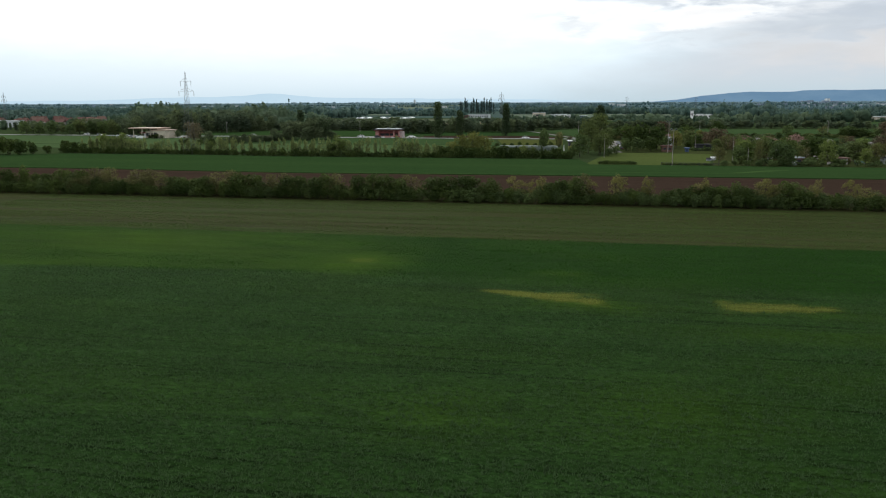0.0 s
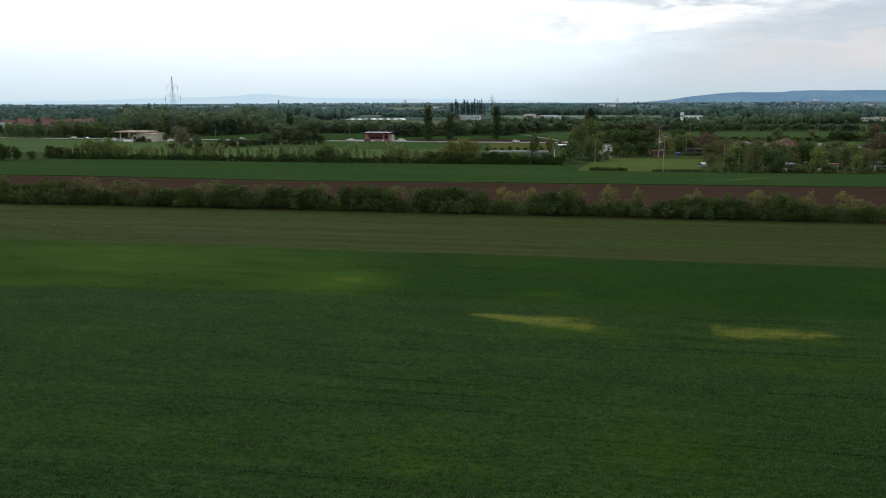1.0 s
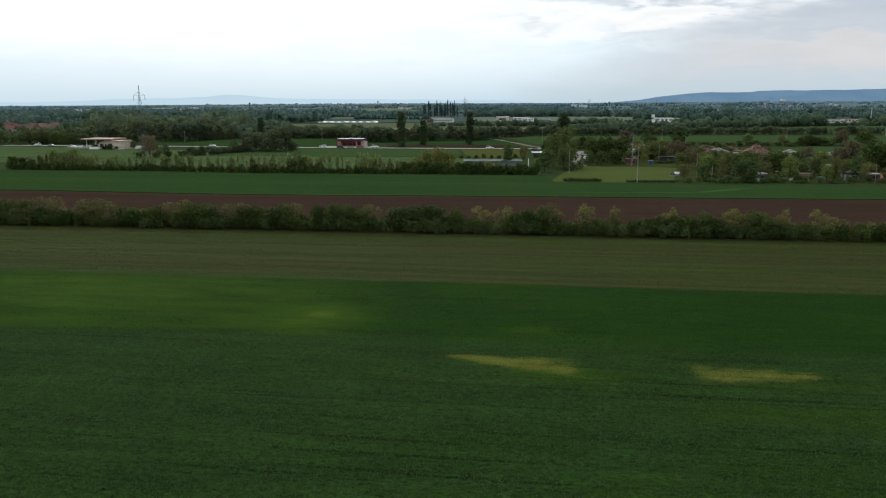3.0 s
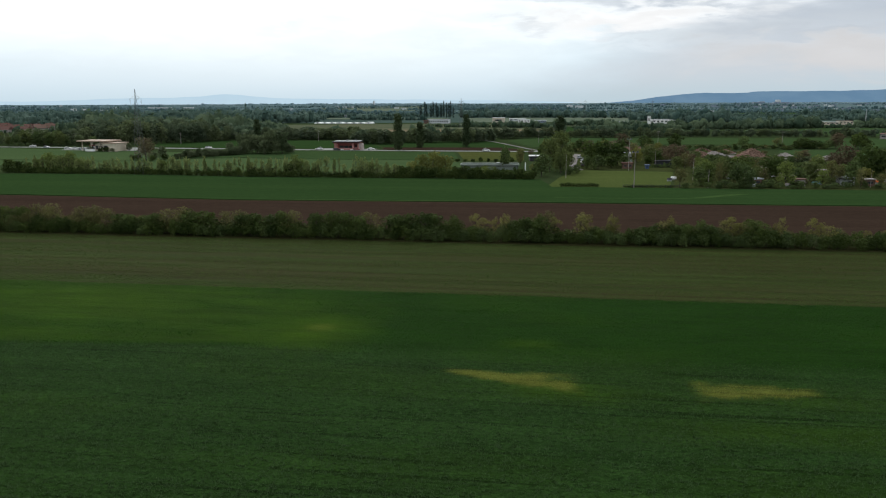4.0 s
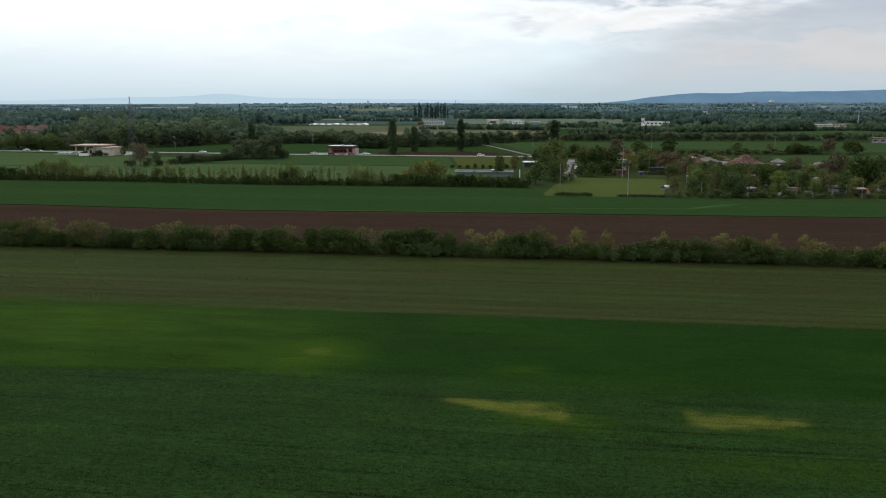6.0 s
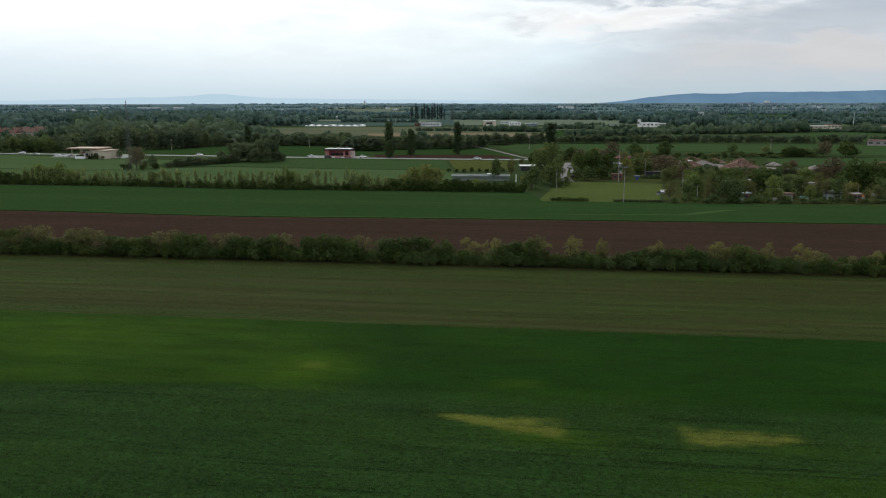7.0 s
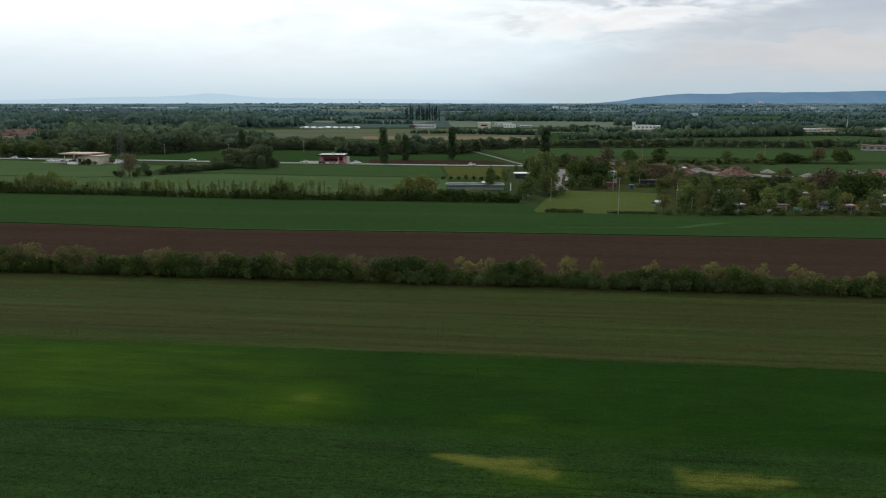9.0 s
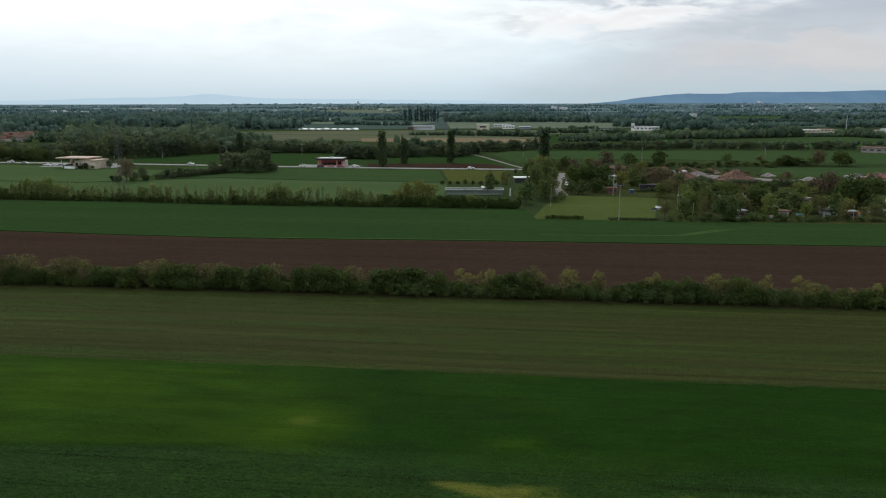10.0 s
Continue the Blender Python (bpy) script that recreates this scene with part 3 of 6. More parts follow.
def crop_state(u, v):
    """How yellow (0 to 1) and how light green the wheat stands at field coordinates."""
    wob = np.array([noise.noise(Vector((a * 0.12, b * 0.35, 3.1))) for a, b in zip(u, v)])
    wob2 = np.array([noise.noise(Vector((a * 0.04, b * 0.12, 7.7))) for a, b in zip(u, v)])
    wob3 = np.array([noise.noise(Vector((a * 0.5, b * 0.9, 1.3))) for a, b in zip(u, v)])

    def spot(cu, cv, ru, rv, tilt=0.0, soft=0.5):
        du, dv = u - cu, v - cv - (u - cu) * tilt
        d = np.sqrt((du / ru) ** 2 + (dv / rv) ** 2) + 0.35 * wob + 0.15 * wob3
        return np.clip((1.0 - d) / soft + 0.5, 0, 1)

    def wedge(u0, u1, v0, v1, w0, w1):
        """A torn strip between two points, of another width at each end."""
        f = (u - u0) / (u1 - u0)
        half = w0 + (w1 - w0) * np.clip(f, 0, 1)
        d = np.abs(v - (v0 + (v1 - v0) * f) - 0.5 * wob) / half
        ends = np.minimum(f, 1 - f) * abs(u1 - u0) / 1.2 + 0.5 * wob
        return np.clip((1.3 - d + 0.5 * wob3) / 0.9, 0, 1) * np.clip(ends / 1.6 + 0.2, 0, 1)

    yellow = np.maximum(0.95 * wedge(-10.0, 3.8, 73.0, 70.1, 0.6, 1.95), 0.95 * wedge(14.6, 26.6, 70.3, 71.2, 2.2, 0.8)) * (0.80 + 0.5 * wob3)
    yellow = np.maximum(yellow, 0.35 * spot(-27.5, 85.6, 1.8, 1.3, 0.0, 1.2))
    edge = lush_edge(u)
    left = np.clip((-25.0 - (v - 80) * 0.14 - u + 4.0 * wob) / 13 + 0.55, 0, 1) * np.clip((v - edge - 0.9 * wob) / 1.6, 0, 1)
    left = left * (0.66 + 0.55 * wob2 + 0.2 * wob) * np.clip(1.25 - np.abs(v - 86) / 26, 0, 1)
    left = np.maximum(left, 1.0 * spot(-28.5, 85, 5.5, 6.5, 0, 1.6))
    light = np.maximum(left, 0.42 * spot(8, 43, 7, 5, 0, 1.4))
    light = np.maximum(light, 0.42 * spot(24, 61.5, 13, 2.6, 0.03, 1.3))
    light = np.maximum(light, 0.4 * spot(-8, 40, 5, 4, 0, 1.5))
    light = np.maximum(light, 0.25 * spot(20, 51, 8, 4, 0, 1.5))
    light = np.maximum(light, 0.5 * spot(-1.5, 82.5, 3.5, 1.6, 0, 1.0))
    light = np.maximum(light, 0.6 * spot(2, 68.5, 7, 2.5, -0.1, 1.2))
    light = np.maximum(light, 0.38 * spot(25, 69, 9, 2.0, 0, 1.2))
    light = np.maximum(light, 0.14 * np.clip(wob2 * 3, 0, 1))
    return yellow, light


def build_crop():
    """The wheat field round the camera: a gently uneven sheet, and tufts on the part that lies nearest."""
    us = np.concatenate([np.arange(-190, -40, 3.0), np.arange(-40, 40, 0.6), np.arange(40, 191, 3.0)])
    vs = np.concatenate([np.arange(-80, 30, 2.0), np.linspace(30, 104.4, 150)])
    uu, vv = np.meshgrid(us, vs)
    u, v = uu.ravel(), vv.ravel()
    c, s = math.cos(FIELD_TURN), math.sin(FIELD_TURN)
    v = np.where(v > 103, v - 0.45 * np.array([0.6 + noise.noise(Vector((a * 0.3, 9.0, 0))) + 0.6 * noise.noise(Vector((a * 1.7, 4.0, 0))) for a in u]), v)
    z = np.array([0.10 + 0.05 * noise.noise(Vector((a * 0.08, b * 0.5, 0))) for a, b in zip(u, v)])
    verts = np.stack([u * c - v * s, u * s + v * c, z], 1)
    n = len(us)
    idx = np.arange(len(u)).reshape(len(vs), n)
    faces = np.stack([idx[:-1, :-1], idx[:-1, 1:], idx[1:, 1:], idx[1:, :-1]], -1).reshape(-1, 4)
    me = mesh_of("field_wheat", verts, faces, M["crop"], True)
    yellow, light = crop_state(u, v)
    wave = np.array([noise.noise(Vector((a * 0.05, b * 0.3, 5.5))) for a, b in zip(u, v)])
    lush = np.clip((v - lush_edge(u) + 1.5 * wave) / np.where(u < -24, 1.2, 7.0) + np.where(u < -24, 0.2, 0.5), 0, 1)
    # where the painted tramline shadows run
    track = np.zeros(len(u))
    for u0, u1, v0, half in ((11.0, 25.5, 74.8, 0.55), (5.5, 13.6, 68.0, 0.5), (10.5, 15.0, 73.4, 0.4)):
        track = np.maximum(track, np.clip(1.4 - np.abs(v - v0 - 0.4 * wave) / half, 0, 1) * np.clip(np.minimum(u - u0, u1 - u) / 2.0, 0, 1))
    # darker towards the near right side of the field
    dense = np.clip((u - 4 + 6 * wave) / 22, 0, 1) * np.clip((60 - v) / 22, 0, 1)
    for key, val in (("yellowing", yellow), ("ripening", light), ("lush", lush), ("tramline_shade", track), ("near_right_dark", dense)):
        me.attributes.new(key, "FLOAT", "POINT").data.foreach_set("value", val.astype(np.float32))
    tagged(part("field_wheat", me, None), "dense young green wheat with a few yellowed patches", "field", kind="structure")


def blades(name, u, v, mat, label, seed, low, high, lean, wide, count=2):
    """Upright blades on a field, at field coordinates; nobody could count them."""
    rng = np.random.default_rng(seed)
    n = len(u)
    c, s = math.cos(FIELD_TURN), math.sin(FIELD_TURN)
    foot = np.stack([u * c - v * s, u * s + v * c, np.full(n, 0.07)], 1)
    rows = []
    for k in range(count):
        ang = rng.uniform(0, 6.28, n)
        side = np.stack([np.cos(ang), np.sin(ang), np.zeros(n)], 1) * rng.uniform(wide * 0.5, wide, n)[:, None]
        tip = foot + np.stack([rng.normal(0, lean, n), rng.normal(0, lean, n), rng.uniform(low, high, n)], 1)
        rows += [foot - side, foot + side, tip]
    verts = np.stack(rows, 1).reshape(-1, 3)
    me = mesh_of(name, verts, np.arange(len(verts)).reshape(-1, 3), M[mat])
    tagged(part(name, me, None), label, "crop", kind="stuff")


def build_tufts():
    """Single wheat tufts on the stretch of field that lies nearest, and yellowed ones on the bare patches."""
    rng = np.random.default_rng(8)
    n = 420000
    v = 20 + 84 * rng.random(n) ** 1.15
    u = rng.uniform(-1, 1, n) * (v * 0.72 + 10) - 6
    clump = np.array([noise.noise(Vector((a * 0.7, b * 1.6, 2.2))) for a, b in zip(u, v)])
    yellow, light = crop_state(u, v)
    ridge = 0.5 + 0.5 * np.cos(2 * math.pi * (v + 0.5 * clump) / 0.78)
    near = (rng.random(n) < 0.25 + 0.75 * ridge) & (clump + rng.normal(0, 0.5, n) > -0.10) & (yellow < 0.25) & (light + rng.normal(0, 0.12, n) < 0.45)
    past = (v - lush_edge(u) + 1.2 * clump) / np.where(u < -24, 1.2, 8.0) + 0.4
    closed = rng.random(n) < 1.1 * np.clip(past, 0, 1)
    lush = near & closed
    near &= ~closed
    blades("wheat_tufts", u[near], v[near], "leaf_crop", "upright young wheat blades in dense rows", 81, 0.08, 0.25, 0.09, 0.06)
    blades("lush_tufts", u[lush], v[lush], "leaf_lush", "upright dark green wheat blades in a closed stand", 83, 0.06, 0.17, 0.07, 0.06)
    n = 6000
    u, v = rng.uniform(-11, 29, n), rng.uniform(68.5, 75, n)
    yellow, light = crop_state(u, v)
    keep = yellow + rng.normal(0, 0.12, n) > 0.45
    sprout_u, sprout_v = rng.uniform(-120, 120, 150000), 103.2 + 40.4 * rng.random(150000)
    thick = np.array([noise.noise(Vector((a * 0.012, b * 0.42, 6.0))) + 0.7 * noise.noise(Vector((a * 0.05, b * 1.3, 2.0))) for a, b in zip(sprout_u, sprout_v)])
    grown = thick + rng.normal(0, 0.22, len(thick)) > -0.02
    blades("sprouting_crop", sprout_u[grown], np.round(sprout_v[grown] / 0.5) * 0.5 + rng.normal(0, 0.07, grown.sum()), "leaf_sprout", "thin green sprouts in rows on brown soil", 87, 0.07, 0.19, 0.07, 0.055)
    blades("yellowed_tufts", u[keep], v[keep], "leaf_pale_crop", "yellowed wheat blades on the bare patches", 85, 0.10, 0.28, 0.10, 0.07, 1)


# ---- plants ----
def cards(rng, centres, out, size):
    """Leaf sprays: small bent diamonds at the centres, turned roughly outward."""
    n = len(centres)
    nrm = out + rng.normal(0, 0.7, (n, 3))
    nrm /= np.linalg.norm(nrm, axis=1)[:, None] + 1e-6
    a = np.cross(nrm, rng.normal(0, 1, (n, 3)))
    a /= np.linalg.norm(a, axis=1)[:, None] + 1e-6
    b = np.cross(nrm, a)
    s = (size * rng.uniform(0.55, 1.3, n))[:, None]
    lift = nrm * s * 0.18
    v = np.stack([centres - a * s, centres - b * s * 0.55 + lift, centres + a * s, centres + b * s * 0.55 + lift], 1).reshape(-1, 3)
    f = np.arange(4 * n).reshape(n, 4)
    return v, f


def crown_mesh(name, seed, height, radius, base, lobes, count, size, mat, column=False, fill=0.55):
    """A crown of many leaf sprays gathered on uneven lobes, with gaps between."""
    rng = np.random.default_rng(seed)
    mid, half = (base + height) / 2, (height - base) / 2
    cs, rs = [], []
    for i in range(lobes):
        k = (i + 0.5) / lobes
        zz = (-0.93 + 1.80 * k if column else -0.8 + 1.65 * k) + rng.normal(0, 0.05 if column else 0.08)
        reach = math.sqrt(max(0.05, 1 - (min(1, zz) ** 2.2 if zz > 0 else 0.35 * abs(zz) ** 3))) if not column else max(0.3, 1 - 0.75 * max(0, zz) ** 2.6)
        ang = i * 2.4 + rng.uniform(-0.5, 0.5)
        d = reach * rng.uniform(0.25, 0.68) * (0.7 if column else 1)
        cs.append((math.cos(ang) * d * radius, math.sin(ang) * d * radius, mid + zz * half * (0.97 if column else 0.82)))
        rs.append(radius * rng.uniform(0.28, 0.50) * (1.6 if column else 1) * (0.55 + 0.45 * reach))
    cs, rs = np.array(cs), np.array(rs)
    w = rs ** 2 / (rs ** 2).sum()
    pick = rng.choice(lobes, count, p=w)
    dirs = rng.normal(0, 1, (count, 3))
    dirs[:, 2] += 0.25
    dirs /= np.linalg.norm(dirs, axis=1)[:, None]
    rad = rs[pick] * (fill + (1.12 - fill) * rng.random(count) ** 0.6)
    pts = cs[pick] + dirs * rad[:, None] * np.array([1, 1, 0.85])
    pts[:, 2] = np.maximum(pts[:, 2], 0.1)
    v, f = cards(rng, pts, dirs, size)
    return mesh_of(name, v, f, mat), cs


def trunk_mesh(name, seed, height, girth, tips, stems=1, spread=0.0, twigs=0):
    """A tapered trunk, or several stems, with limbs that reach into the crown."""
    rng = np.random.default_rng(seed + 77)
    bm = bmesh.new()
    for k in range(stems):
        foot = Vector((rng.uniform(-spread, spread), rng.uniform(-spread, spread), -0.15)) if stems > 1 else Vector((0, 0, -0.15))
        top = Vector((foot.x * 2.2 + rng.uniform(-0.3, 0.3), foot.y * 2.2 + rng.uniform(-0.3, 0.3), height * rng.uniform(0.7, 0.85)))
        mid = foot.lerp(top, 0.5) + Vector((rng.uniform(-0.15, 0.15), rng.uniform(-0.15, 0.15), 0))
        rod(bm, foot, mid, girth, girth * 0.65, 5)
        rod(bm, mid, top, girth * 0.65, girth * 0.18, 5)
        for i in range(twigs):
            h = rng.uniform(0.25, 0.95)
            a = foot.lerp(top, h)
            ang = rng.uniform(0, 6.28)
            ln = height * 0.28 * (1.15 - h)
            rod(bm, a, a + Vector((math.cos(ang) * ln, math.sin(ang) * ln, ln * 1.3)), girth * 0.25, girth * 0.08, 3)
    for t in tips[:: max(1, len(tips) // 9)]:
        a = Vector((0, 0, max(0.3, float(t[2]) * 0.62)))
        rod(bm, a, Vector([float(q) for q in t]), girth * 0.35, girth * 0.1, 4)
    me = bpy.data.meshes.new(name)
    bm.to_mesh(me)
    bm.free()
    me.materials.append(M["bark"])
    return me


class Plant:
    """A kind of tree or shrub, built once in a few forms at 1 m of height and 1 m of width scaled up on planting."""

    def __init__(self, name, label, category, group, leaf, forms, height, radius, base, lobes, count, size, girth, seed, stems=1, spread=0.0, twigs=0, column=False, fill=0.55):
        self.name, self.label, self.category, self.group = name, label, category, group
        self.height, self.radius, self.forms, self.first = height, radius, [], {}
        for i in range(forms):
            crown, tips = crown_mesh(name + "_crown", seed + i * 13, height, radius, base, lobes, count, size, M[leaf], column, fill)
            self.forms.append((trunk_mesh(name + "_trunk", seed + i * 13, height, girth, tips, stems, spread, twigs), crown))
        self.rng = random.Random(seed)

    def plant(self, x, y, height, width=None, label="", group=""):
        i = self.rng.randrange(len(self.forms))
        k = height / self.height
        w = k if width is None else width / (2 * self.radius)
        m = pose(x, y, land(y), 0, 0, self.rng.uniform(0, 360)) @ Matrix.Diagonal((w * self.rng.uniform(0.92, 1.08), w, k, 1))
        if i in self.first:
            s = self.first[i].scale
            ob = copy_thing(self.first[i], m @ Matrix.Diagonal((1 / s.x, 1 / s.y, 1 / s.z, 1)))
        else:
            ob = thing(self.name, 0, 0, label=self.label, category=self.category, group=self.group)
            part("trunk", self.forms[i][0], None, ob)
            part("crown", self.forms[i][1], None, ob)
            self.first[i] = ob
            ob.matrix_basis = m
        tagged(ob, label or self.label, self.category, group or self.group)
        return ob


def build_hedge_front():
    """The long hedge between the sparse field and the ploughed one."""
    g = "shrubs of the front hedge"
    dark = Plant("hedge_shrub", "dense dark green shrub in the field hedge", "shrub", g, "leaf_dark", 5, 5.5, 2.5, 0.2, 22, 1450, 0.215, 0.08, 11, 3, 0.4)
    low = Plant("low_bush", "low dark green bush at the hedge's foot", "bush", g, "leaf_dark", 4, 2.4, 1.7, 0.05, 9, 640, 0.18, 0.04, 31, 3, 0.3)
    olive = Plant("budding_shrub", "olive brown shrub with young leaves in the hedge", "shrub", g, "leaf_olive", 3, 5.8, 2.2, 0.8, 16, 700, 0.17, 0.06, 51, 4, 0.5, 8, fill=0.3)
    wispy = Plant("young_tree", "thin young tree with sparse yellow-green leaves", "tree", g, "leaf_wisp", 4, 6.0, 1.35, 1.2, 16, 430, 0.15, 0.05, 71, 2, 0.3, 8, fill=0.25)
    light = Plant("light_bush", "light green bush at the hedge's foot", "bush", g, "leaf_mid", 3, 2.6, 1.7, 0.05, 9, 750, 0.16, 0.04, 91, 3, 0.3)
    inner = Plant("undergrowth_shrub", "shady dark undergrowth inside the hedge", "shrub", g, "leaf_dark", 3, 3.0, 1.8, 0.05, 10, 330, 0.25, 0.04, 111, 3, 0.3)
    rng = random.Random(5)
    for i in range(52):
        u = rng.uniform(-115, 66) if i < 34 else rng.uniform(-118, -60)
        olive.plant(*F(u, (149.2 if i < 34 else 146.9) + rng.uniform(-0.5, 0.8)), rng.uniform(3.4, 4.8) * (1 if u < 0 else 0.85), rng.uniform(3.0, 4.4))
    tall_dark = ((-110, 4.3), (-106, 3.2), (-91, 5.0), (-89, 4.7), (-85, 4.8), (-83, 5.3), (-75, 6.0), (-72, 5.9), (-64, 5.5), (-61, 5.7), (-57, 5.4), (-55, 5.9), (-47, 6.3), (-44, 6.5),
                 (-41, 6.3), (-38, 5.6), (-31, 5.7), (-28, 6.2), (-25, 6.5), (-22, 6.1), (-18, 5.5), (-6, 5.1), (-4, 5.8), (-1, 5.8), (19, 4.7), (22, 4.8), (25, 5.2), (27, 5.5), (30, 6.1), (32, 5.2), (40, 6.6), (42, 5.2))
    for u, h in tall_dark:
        dark.plant(*F(u + rng.uniform(-0.4, 0.4), 147.3 + rng.uniform(-0.7, 0.9)), h * (0.92 if u < 10 else 0.82), rng.uniform(4.4, 6.4))
    for u, h in ((-112, 6.5), (-108, 6.6), (-100, 6.0), (-98, 6.4), (-95, 5.6), (-81, 5.5), (-77, 6.4), (-68, 5.4), (-65, 5.8), (-53, 6.0), (-36, 5.6), (0, 6.4), (35, 5.0), (38, 4.9)):
        olive.plant(*F(u, 148.4 + rng.uniform(-0.7, 0.7)), h, rng.uniform(4.2, 5.6))
    for u, h in ((-14, 6.1), (-12, 5.2), (-10, 5.2), (-8, 6.2), (2, 5.5), (7, 6.7), (8, 6.2), (13, 6.3), (14, 5.7), (23, 5.4), (24.6, 6.2), (35.5, 6.4), (37, 5.2), (44, 5.4), (45.4, 6.3), (50.5, 6.5), (52, 5.6), (54, 4.7), (61, 3.8), (65, 5.0)):
        wispy.plant(*F(u, 148.0 + rng.uniform(-0.8, 0.8)), h, rng.uniform(1.9, 3.8))
    # past the ends that the line above covers, the hedge goes on in the same mixture
    for u in range(-190, -113, 3):
        (dark if rng.random() < 0.6 else olive).plant(*F(u + rng.uniform(-1, 1), 148), rng.uniform(4.5, 6.5), rng.uniform(3.4, 4.8))
    for u in range(68, 150, 3):
        (dark if rng.random() < 0.5 else wispy).plant(*F(u + rng.uniform(-1, 1), 148), rng.uniform(4.0, 6.2), rng.uniform(2.6, 4.2))
    for u in (-80.6, -79.4, -78.2):
        inner.plant(*F(u, 148.9), rng.uniform(2.4, 3.2), 3.2)
    u = -190.0
    while u < 150:
        gap = -80.5 < u < -78
        if not gap:
            kind = light if (-40 < u < 46 and rng.random() < 0.55) or rng.random() < 0.2 else low
            kind.plant(*F(u, 146.0 + rng.uniform(-0.5, 0.5)), rng.uniform(1.9, 3.1) * (1.12 if u < 70 else 1.0), rng.uniform(2.9, 4.0))
            if rng.random() < 0.8:
                inner.plant(*F(u + 0.9, 148.2 + rng.uniform(-0.4, 0.9)), rng.uniform(2.2, 3.6), rng.uniform(2.8, 3.8))
        u += rng.uniform(1.6, 2.3)


def build_hedge_back():
    """The thin hedge behind the green field."""
    g = "shrubs of the back hedge"
    dark = Plant("hedge_shrub", "dark green shrub in the far hedge", "shrub", g, "leaf_dark", 3, 5.0, 2.2, 0.2, 12, 700, 0.30, 0.08, 211, 2, 0.3)
    low = Plant("back_hedge_bush", "low dark bush at the far hedge's foot", "bush", g, "leaf_dark", 3, 2.2, 1.7, 0.05, 8, 280, 0.28, 0.04, 231, 2, 0.3)
    wispy = Plant("young_tree", "slender young tree with thin pale leaves", "tree", g, "leaf_grey", 5, 6.0, 1.3, 0.5, 12, 300, 0.20, 0.05, 251, 2, 0.3, 12, fill=0.15)
    yellow = Plant("yellow_shrub", "large yellow-green flowering shrub", "shrub", g, "leaf_yellow", 2, 8.0, 4.0, 0.4, 16, 1100, 0.32, 0.1, 271, 3, 0.4)
    spring = Plant("spring_shrub", "tall loose yellow-green shrub in the far hedge", "shrub", g, "leaf_spring", 3, 7.0, 2.2, 0.3, 18, 800, 0.24, 0.08, 291, 3, 0.4, 5, fill=0.35)
    rng = random.Random(9)

    def back(u):
        return np.interp(u, [-230, -150, -90, -40, 4], [7.0, 4.5, 4.5, 4.0, 2.5])

    for u, v, h in ((-221, 288, 6.0), (-216, 288, 5.3), (-212, 287, 4.8), (-159, 284, 3.3), (-155, 284, 2.2), (-112, 280, 3.7), (-97, 279, 5.2),
                    (-87, 279, 4.5), (-54, 279, 5.2), (-52, 279, 4.7)):
        dark.plant(*F(u, v - back(u) - 1.5), h, rng.uniform(0.65, 0.9) * h + 1)
    for u, v, h in ((-205, 287, 6.1), (-196, 287, 6.2), (-188, 287, 5.1), (-178, 286, 4.7), (-165, 285, 3), (-152, 283, 4.6), (-147, 283, 4.0), (-144, 282, 4.8), (-139, 282, 5.9), (-136, 282, 5.3),
                    (-133, 282, 4.9), (-128, 281, 5.7), (-123, 281, 5.7), (-120, 281, 6.2), (-118, 281, 6.3), (-115, 280, 5.9), (-109, 280, 5.3), (-105, 280, 6.4), (-102, 279, 6.5), (-99, 279, 5.4),
                    (-91, 279, 5.5), (-84, 279, 6.7), (-82, 279, 7.1), (-80, 279, 5.6), (-73, 279, 3.5), (-71, 279, 7.8)):
        wispy.plant(*F(u + rng.uniform(-0.6, 0.6), v - back(u) - rng.uniform(0.5, 2)), h * 1.28, rng.uniform(1.7, 2.6))
    for u, v, h in ((-69, 279, 7.9), (-67, 279, 6.8), (-63, 279, 5.7), (-59, 279, 4.7), (-56, 279, 4.3), (-150, 283, 4.2), (-141, 282, 5), (-125, 281, 5.2), (-112, 280, 6), (-107, 280, 5.6), (-174, 286, 4), (-170, 285, 4)):
        wispy.plant(*F(u, v - back(u) - 1), h, rng.uniform(1.9, 2.8))
    for x, y, h in ((-176, 300, 6.5), (-181, 301, 7.6), (-186, 302, 8.2), (-172, 302, 5.0), (-191, 303, 8.0), (-167, 304, 4.2), (-196, 305, 7.5), (-201, 306, 7)):
        dark.plant(x, y, h, h * 0.9)
    for u, v, h in ((-203, 287, 9.1), (-199, 287, 7.8), (-194, 287, 9.7), (-190, 287, 6.9), (-208, 287, 6), (-186, 286, 6), (-96, 280, 9.0), (-93.5, 280, 7.5), (-178, 286, 5.5), (-152, 283, 6.5), (-160, 284, 4.5), (-115, 281, 5.5), (-66, 279, 6.5), (-60, 279, 5)):
        spring.plant(*F(u, v - back(u)), h, h * 0.5 + 1.5)
    for i in range(125):
        u = rng.uniform(-168, -52) if i < 90 else rng.uniform(-212, -168)
        v = np.interp(u, [-225, -150, -90, -40, 4], [287, 281, 277, 276.5, 275])
        wispy.plant(*F(u, v - back(u) + rng.uniform(-1.5, 1.5)), rng.uniform(5.2, 8.6), rng.uniform(1.3, 2.2))
    for u, v, h in ((-50, 280, 6.4), (-46.5, 281, 9.0), (-42, 281.5, 10.2), (-37.5, 281, 8.6)):
        yellow.plant(*F(u, v - back(u)), h, h * 0.85)
